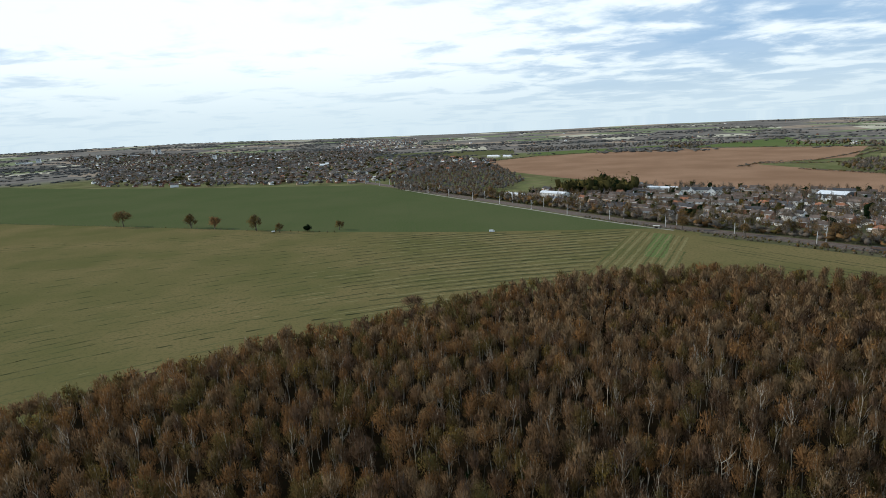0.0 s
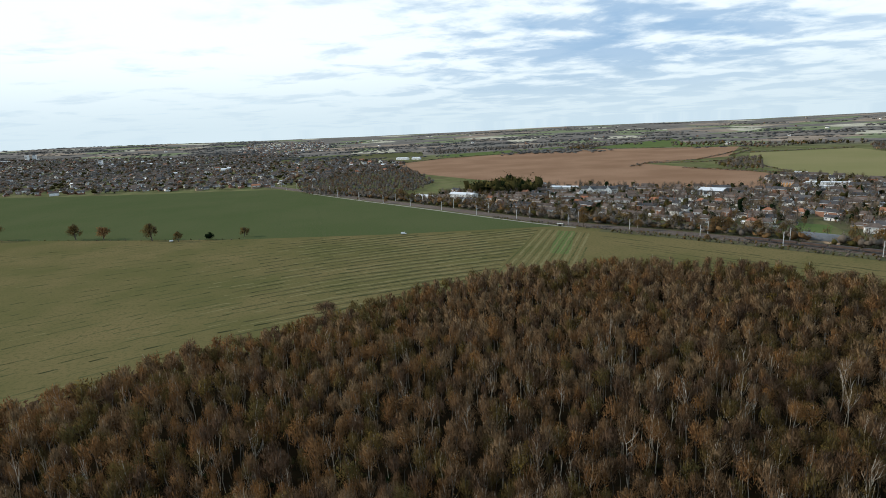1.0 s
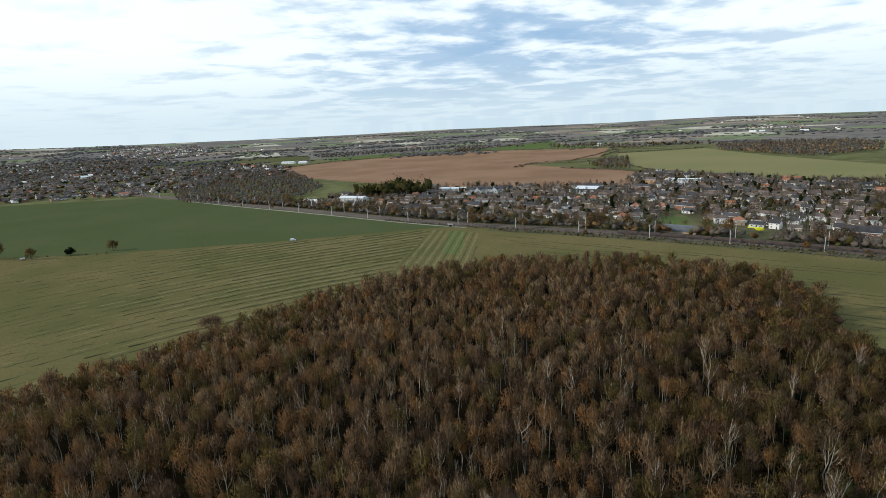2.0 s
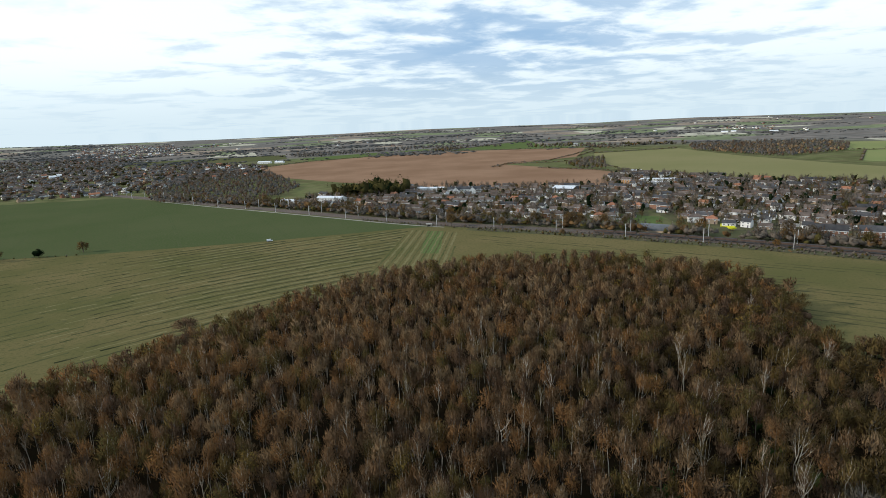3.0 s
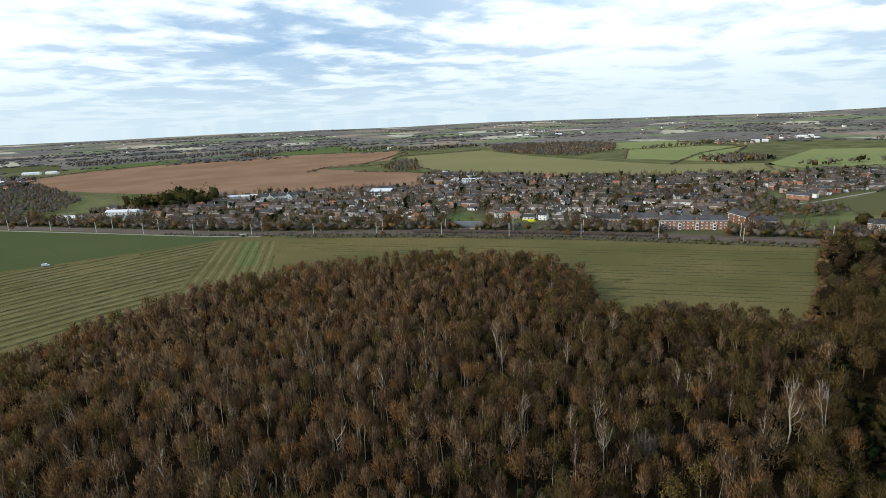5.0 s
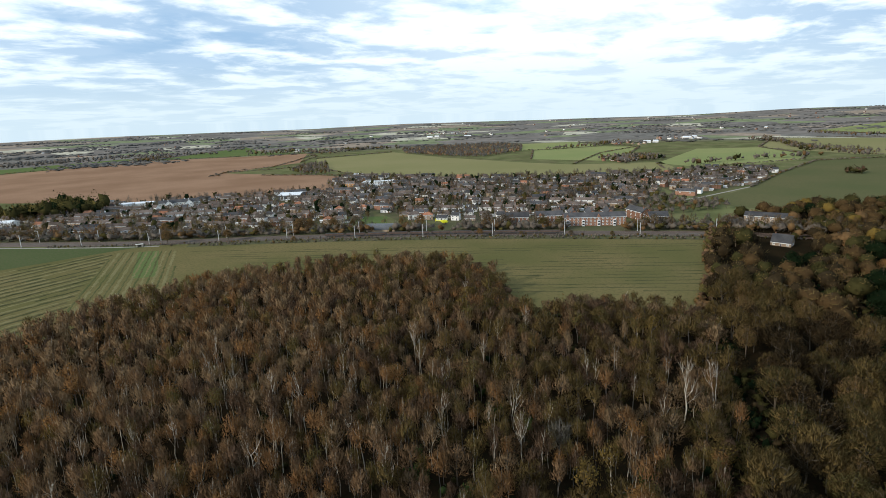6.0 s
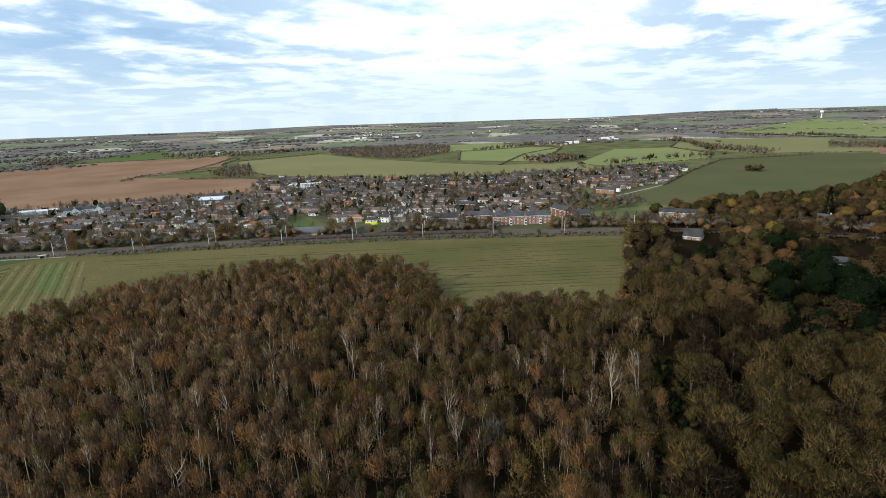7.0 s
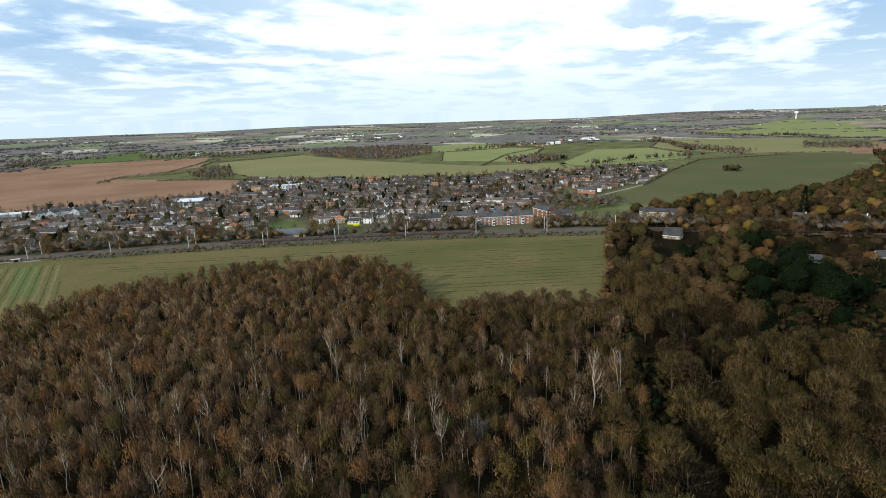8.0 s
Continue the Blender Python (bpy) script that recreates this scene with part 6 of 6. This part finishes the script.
TOWN_MATS = ["brick", "buff_brick", "render", "tile", "slate", "red_tile", "white"]


SIZES = [(3.8, 3.4, 4.8, 7.5, 0, 3), (3.6, 3.4, 4.8, 7.4, 1, 3), (4, 3.4, 4.8, 7.5, 2, 4), (6.2, 3.6, 4.9, 7.6, 2, 3), (5.2, 3.5, 2.6, 4.8, 1, 3), (5.2, 3.5, 2.6, 4.8, 2, 4), (4.5, 3.7, 4.8, 7.2, 1, 5), (12, 3.4, 4.8, 7.1, 1, 3), (11, 3.5, 5.0, 7.7, 0, 4)]


def plain_house(k):
    """A house at the back of the village: walls, roof, chimney, eaves boards and front windows."""
    w, d, e, r, wall, roof = SIZES[k]
    root = tagged(new("house"), "%s %s, %s roof, among bare trees" % (("red brick", "buff brick", "white rendered")[wall], "bungalow" if e < 3 else "terrace" if w > 10 else "house", {3: "brown tiled", 4: "grey slate", 5: "orange tiled"}[roof]), "house", "houses of the village")
    part("wall", Geo().along_x([(-d, 0), (d, 0), (d, e), (0, r - 0.1), (-d, e)], -w, w).mesh("wall", M[TOWN_MATS[wall]]), root)
    fall = 0.4 * (r - e) / d
    part("roof", Geo().along_x([(-d - 0.4, e - fall), (0, r), (d + 0.4, e - fall), (d + 0.4, e - fall + 0.22), (0, r + 0.22), (-d - 0.4, e - fall + 0.22)], -w - 0.25, w + 0.25).mesh("roof", M[TOWN_MATS[roof]]), root)
    part("chimney", chimney_mesh("brick"), root, at=pose(-w * 0.7, 0.5, r - 0.75, 0, 0, 90))
    for sy in (-1, 1):
        part("fascia", Geo().box(0, sy * (d + 0.43), e - fall - 0.06, 2 * w + 0.5, 0.05, 0.3).mesh("fascia", M["white"]), root, "white eaves board")
    for sx in (-0.5, 0.5):
        part("window", WINDOW, root, at=pose(sx * w, -d - 0.03, e - 1.9, 0, 0, 0))
    return root


FAR_HOUSES.sort(key=lambda h: math.hypot(h[1], h[2]))
plain = {}
for k, x, y, turn in FAR_HOUSES[:260]:
    m = pose(x, y, 0.04, 0, 0, turn)
    if k in plain:
        copy_thing(plain[k], m)
    else:
        plain[k] = plain_house(k)
        plain[k].matrix_world = m
if len(FAR_HOUSES) > 260:
    v, f, m = join_bits([house_bits(x, y, radians(turn), *SIZES[k]) for k, x, y, turn in FAR_HOUSES[260:]])
    tagged(new("village_houses", sheet_mesh("village_houses", v, f, [M[k] for k in TOWN_MATS], m)), "brick and white houses at the back of the village", "houses", kind="stuff")


v, f, m = join_bits([house_bits(*a) for a in sheds])
tagged(new("garden_sheds", sheet_mesh("garden_sheds", v, f, [M[k] for k in TOWN_MATS], m)), "pale garages, sheds and lean-tos in the gardens", "sheds", kind="stuff")


def far_houses(name, label, pts):
    bits = []
    for x, y in pts:
        w, d = rng.uniform(4, 8), rng.uniform(3.5, 5)
        e = rng.choice([2.8, 5.0, 5.2])
        bits.append(house_bits(x, y, rng.choice([0.4, -0.9, 1.1, 0.1]) + rng.uniform(-0.2, 0.2), w, d, e, e + rng.uniform(2.4, 3.4), rng.choices([0, 1, 2], [3.5, 3, 3])[0], rng.choices([3, 4, 5, 6], [7, 2.5, 0.3, 0.15])[0]))
    v, f, m = join_bits(bits)
    tagged(new(name, sheet_mesh(name, v, f, [M[k] for k in TOWN_MATS], m)), label, "houses", kind="stuff")


TOWN = [(-806, 1290), (-575, 1178), (-141, 1050), (-70, 1110), (20, 1230), (120, 1280), (160, 1500), (-300, 2550), (-1500, 3000), (-2000, 2950), (-1250, 2050)]
far_houses("town_houses", "close-set brick and white houses of the distant town", [p for p in spread_points(TOWN, 26, rng) if not inside(FAR_MEADOW, *p) and rng.random() < (0.55 if math.hypot(*p) < 1800 else 0.3)])
bits = []
for x, y in spread_points(TOWN, 24, rng):
    if inside(FAR_MEADOW, x, y):
        continue
    s = rng.uniform(0.6, 1.4)
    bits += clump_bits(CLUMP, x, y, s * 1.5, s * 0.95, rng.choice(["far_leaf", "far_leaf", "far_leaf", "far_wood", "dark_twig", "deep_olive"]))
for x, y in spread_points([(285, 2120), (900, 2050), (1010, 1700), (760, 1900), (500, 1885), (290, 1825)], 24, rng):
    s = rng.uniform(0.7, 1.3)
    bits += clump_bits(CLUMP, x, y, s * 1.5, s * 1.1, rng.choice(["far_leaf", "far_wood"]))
stuff("town_trees", bits, "bare trees between the houses of the town", "trees")
far_houses("far_village", "scattered houses of a distant village", [(1612 + rng.uniform(-70, 70), 588 + rng.uniform(-85, 85)) for k in range(14)] + [(1875 + rng.uniform(-70, 70), 525 + rng.uniform(-70, 70)) for k in range(12)] + [(1062 + rng.uniform(-36, 36), 412 + rng.uniform(-36, 36)) for k in range(7)]
           + [(2280 + rng.uniform(-50, 50), 1750 + rng.uniform(-170, 170)) for k in range(16)] + [(polar(rng.uniform(-45, 105), rng.uniform(2300, 4400))) for k in range(130)]
           + [(x, y) for x, y in spread_points([(-533, 2928), (-644, 3900), (-135, 3900), (-73, 2778), (-280, 2400)], 52, rng)])
for x, y, w in ((167, 1688, 40), (205, 1655, 26)):
    big("barn", "long white farm shed beside a ploughed field", "barn", w, 12, 4.2, 6.4, "render", "sheet", x, y, -38, 1, 5)
for x, y, w in ((1631, 546, 20), (1657, 530, 14), (1868, 502, 24), (1900, 488, 14), (1992, 1663, 26), (2038, 1658, 20), (2066, 1500, 30), (1125, 1505, 16)):
    big("farm_building", "white farm building among distant trees", "building", w, 10, 5.0, 7.6, "render", "sheet", x, y, -60, 1, 5)


def tower_block(x, y, w, h, label):
    root = tagged(new("tower_block"), label, "tower", "towers on the skyline")
    z = lie(x, y)
    part("wall", Geo().box(0, 0, -1, w, w * 0.7, h + 1).mesh("wall", M["render"]), root)
    part("roof", Geo().box(0, 0, h, w * 0.5, w * 0.4, 3).box(0, 0, h, w + 0.6, w * 0.7 + 0.6, 0.5).mesh("roof", M["slate"]), root)
    for k in range(int(h / 6)):
        part("window", Geo().box(0, -w * 0.35 - 0.05, 3 + k * 6, w * 0.84, 0.2, 2.0).mesh("window", M["glass"]), root)
    root.matrix_world = pose(x, y, z, 0, 0, rng.uniform(-30, 30))


for az, r, w, h in ((-35.5, 3300, 26, 30), (-31.2, 3200, 22, 34), (-29.8, 3000, 16, 26), (-26.9, 3300, 24, 44), (-26.4, 3300, 22, 42), (-21.8, 2600, 20, 34), (-33.0, 3400, 60, 14), (-36.5, 3300, 80, 12), (-28.5, 3250, 70, 14)):
    tower_block(*polar(az, r), w * 0.7, h * 0.6, "pale concrete block on the edge of the town")


def water_tower():
    root = tagged(new("water_tower"), "white water tower above distant woods", "tower")
    part("stem", Geo().pipe([(0, 0, 0), (0, 0, 24)], [3.2, 2.6], 10).mesh("stem", M["render"]), root)
    part("tank", Geo().pipe([(0, 0, 22), (0, 0, 27), (0, 0, 35), (0, 0, 37)], [2.8, 9, 9, 3], 14).mesh("tank", M["white"]), root)
    x, y = polar(92.7, 3300)
    root.matrix_world = pose(x, y, lie(x, y))


water_tower()


# ---- small things ----
def van_thing():
    root = tagged(new("white_van"), "small white van on the farm track between two fields", "van")
    g = Geo()
    prof = [(-0.95, 0.45), (0.95, 0.45), (0.95, 1.2), (0.8, 2.1), (-0.8, 2.1), (-0.95, 1.2)]
    g.along_x(prof, -2.6, 1.2)
    g.along_x([(-0.93, 0.45), (0.93, 0.45), (0.93, 1.05), (0.8, 1.15), (-0.8, 1.15), (-0.93, 1.05)], 1.2, 2.5)
    part("body", g.mesh("body", M["white"]), root)
    part("windscreen", Geo().box(1.24, 0, 1.25, 0.1, 1.5, 0.65).mesh("windscreen", M["glass"]), root)
    for sx in (-1.7, 1.7):
        for sy in (-0.9, 0.9):
            part("wheel", Geo().pipe([(sx, sy - 0.1, 0.36), (sx, sy + 0.1, 0.36)], [0.34, 0.34], 12).mesh("wheel", M["black"]), root)
    root.matrix_world = pose(47, 510, 0.06, 0, 0, -12)


van_thing()


def helicopter():
    root = tagged(new("yellow_helicopter"), "bright yellow helicopter standing on grass beyond the railway", "helicopter")
    prof = [(0.0, 0.9), (0.75, 1.1), (0.95, 1.7), (0.8, 2.4), (0.0, 2.7), (-0.8, 2.4), (-0.95, 1.7), (-0.75, 1.1)]
    g = Geo()
    stations = ((-3.0, 0.45, 0.5), (-1.8, 0.9, 0.15), (0.0, 1.1, 0.0), (1.6, 1.05, 0.0), (2.8, 0.75, -0.05), (3.6, 0.25, 0.1))
    ring = lambda k: [(stations[k][0], y * stations[k][1] * 1.1, 1.8 + (z - 1.8) * stations[k][1] * 1.1 + stations[k][2]) for y, z in prof]
    for k in range(len(stations) - 1):
        a, b = ring(k), ring(k + 1)
        for i in range(8):
            g.face([a[i], a[(i + 1) % 8], b[(i + 1) % 8], b[i]])
    g.face(ring(0))
    g.face(ring(5))
    part("fuselage", g.mesh("fuselage", M["yellow"]), root)
    part("tail_boom", Geo().pipe([(-2.6, 0, 2.3), (-7.4, 0, 2.7)], [0.42, 0.2], 8).mesh("tail_boom", M["yellow"]), root)
    part("tail_fin", Geo().box(-7.3, 0, 2.3, 1.0, 0.12, 1.7).box(-6.6, 0, 2.6, 0.6, 2.4, 0.1).mesh("tail_fin", M["yellow"]), root)
    part("windscreen", Geo().box(2.75, 0, 1.75, 0.9, 1.35, 0.75).mesh("windscreen", M["glass"]), root)
    part("rotor_mast", Geo().pipe([(0, 0, 2.6), (0, 0, 3.5)], [0.3, 0.15], 8).mesh("rotor_mast", M["black"]), root)
    for k in range(4):
        part("rotor_blade", Geo().box(2.7, 0, 3.4, 5.0, 0.28, 0.05).mesh("rotor_blade", M["black"]), root, at=pose(0, 0, 0, 0, 0, 25 + k * 90))
    for sy in (-1.1, 1.1):
        part("skid", Geo().pipe([(-2.0, sy, 0.06), (2.2, sy, 0.06)], [0.07, 0.07], 6).pipe([(-1.0, sy, 0.1), (-1.0, sy * 0.6, 1.0)], [0.06, 0.06], 5).pipe([(1.2, sy, 0.1), (1.2, sy * 0.6, 1.0)], [0.06, 0.06], 5).mesh("skid", M["black"]), root)
    root.matrix_world = pose(397, 318, 0.07, 0, 0, -40) @ Matrix.Diagonal((1.1, 1.25, 1.5, 1))



helicopter()
lone_tree("edge_tree", OAK_LONE[1], ("oak_bark", "dark_twig", "dark_twig"), "broad dark bare oak at the edge of the wood", -18, 289, 1.15, "", 0.8)
for x, y in ((-176, 566),):
    trailer = tagged(new("farm_trailer"), "small white farm trailer parked by the hedge", "trailer", "trailers by the hedge")
    part("body", Geo().box(0, 0, 0.7, 4.2, 1.9, 1.5).mesh("body", M["white"]), trailer)
    part("drawbar", Geo().pipe([(2.1, 0, 0.6), (3.4, 0, 0.5)], [0.07, 0.07], 6).mesh("drawbar", M["black"]), trailer)
    for sy in (-0.9, 0.9):
        part("wheel", Geo().pipe([(0, sy - 0.12, 0.38), (0, sy + 0.12, 0.38)], [0.38, 0.38], 12).mesh("wheel", M["black"]), trailer)
    trailer.matrix_world = pose(x, y, 0.05, 0, 0, 15) @ Matrix.Diagonal((0.85, 0.85, 0.7, 1))


def bridge_thing():
    root = tagged(new("underpass"), "small pale concrete underpass beneath the railway", "bridge")
    g = Geo().box(-2.6, 0, 0, 1.2, 4, 3.0).box(2.6, 0, 0, 1.2, 4, 3.0).box(0, 0, 3.0, 6.6, 4, 0.9)
    part("abutment", g.mesh("abutment", M["gravel"]), root)
    part("parapet", Geo().box(0, -2.0, 3.9, 7.6, 0.3, 0.9).mesh("parapet", M["white"]), root)
    # added black panel across the opening, standing for the darkness inside
    part("dark_passage", Geo().box(0, 1.7, 0.05, 4.0, 0.3, 2.9).mesh("dark_passage", M["black"]), root)
    root.matrix_world = pose(195, 490, 0.06, 0, 0, -40) @ Matrix.Diagonal((0.8, 0.8, 0.62, 1))


bridge_thing()
ribbon("farm_lane", [(624, 176), (652, 160), (772.5, 127)], [(622.5, 172.6), (650.6, 156.6), (771.6, 123.4)], "gravel", 0.11, "pale concrete lane at the edge of the meadow", "lane")
for k in range(34):
    x, y = 398 + rng.uniform(-26, 18), 640 + rng.uniform(-24, 18)
    if k == 0:
        car = tagged(new("parked_car"), "parked car on the yard beside the warehouse", "car", "cars on the yard")
        part("body", Geo().box(0, 0, 0.3, 4.3, 1.75, 0.6).along_x([(-0.8, 0.9), (0.8, 0.9), (0.65, 1.45), (-0.65, 1.45)], -1.3, 1.0).mesh("body", M["car"]), car)
        for sx in (-1.35, 1.35):
            for sy in (-0.8, 0.8):
                part("wheel", Geo().pipe([(sx, sy - 0.1, 0.32), (sx, sy + 0.1, 0.32)], [0.32, 0.32], 10).mesh("wheel", M["black"]), car)
        car.matrix_world = pose(x, y, 0.08, 0, 0, 20)
    else:
        copy_thing(car, pose(x, y, 0.08, 0, 0, rng.choice([20, 110]) + rng.uniform(-4, 4)))
for k in range(90):
    outline, lean = VILLAGES[k % 2]
    x, y = rng.uniform(100, 700), rng.uniform(200, 760)
    if inside(outline, x, y) and free(x, y, -2.0) and math.hypot(x, y) < 620:
        copy_thing(tagged(car, "parked car in a village street"), pose(x, y, 0.06, 0, 0, lean + rng.choice([0, 90])))
field("grey asphalt yard beside the warehouse", [(360, 640), (397.5, 675), (431.2, 650), (400, 600)], "asphalt", 0.06, "yard")
field("small green playing field beside the railway", [(327.5, 397.5), (375, 440), (402.5, 397.5), (365, 362.5)], "green", 0.06)
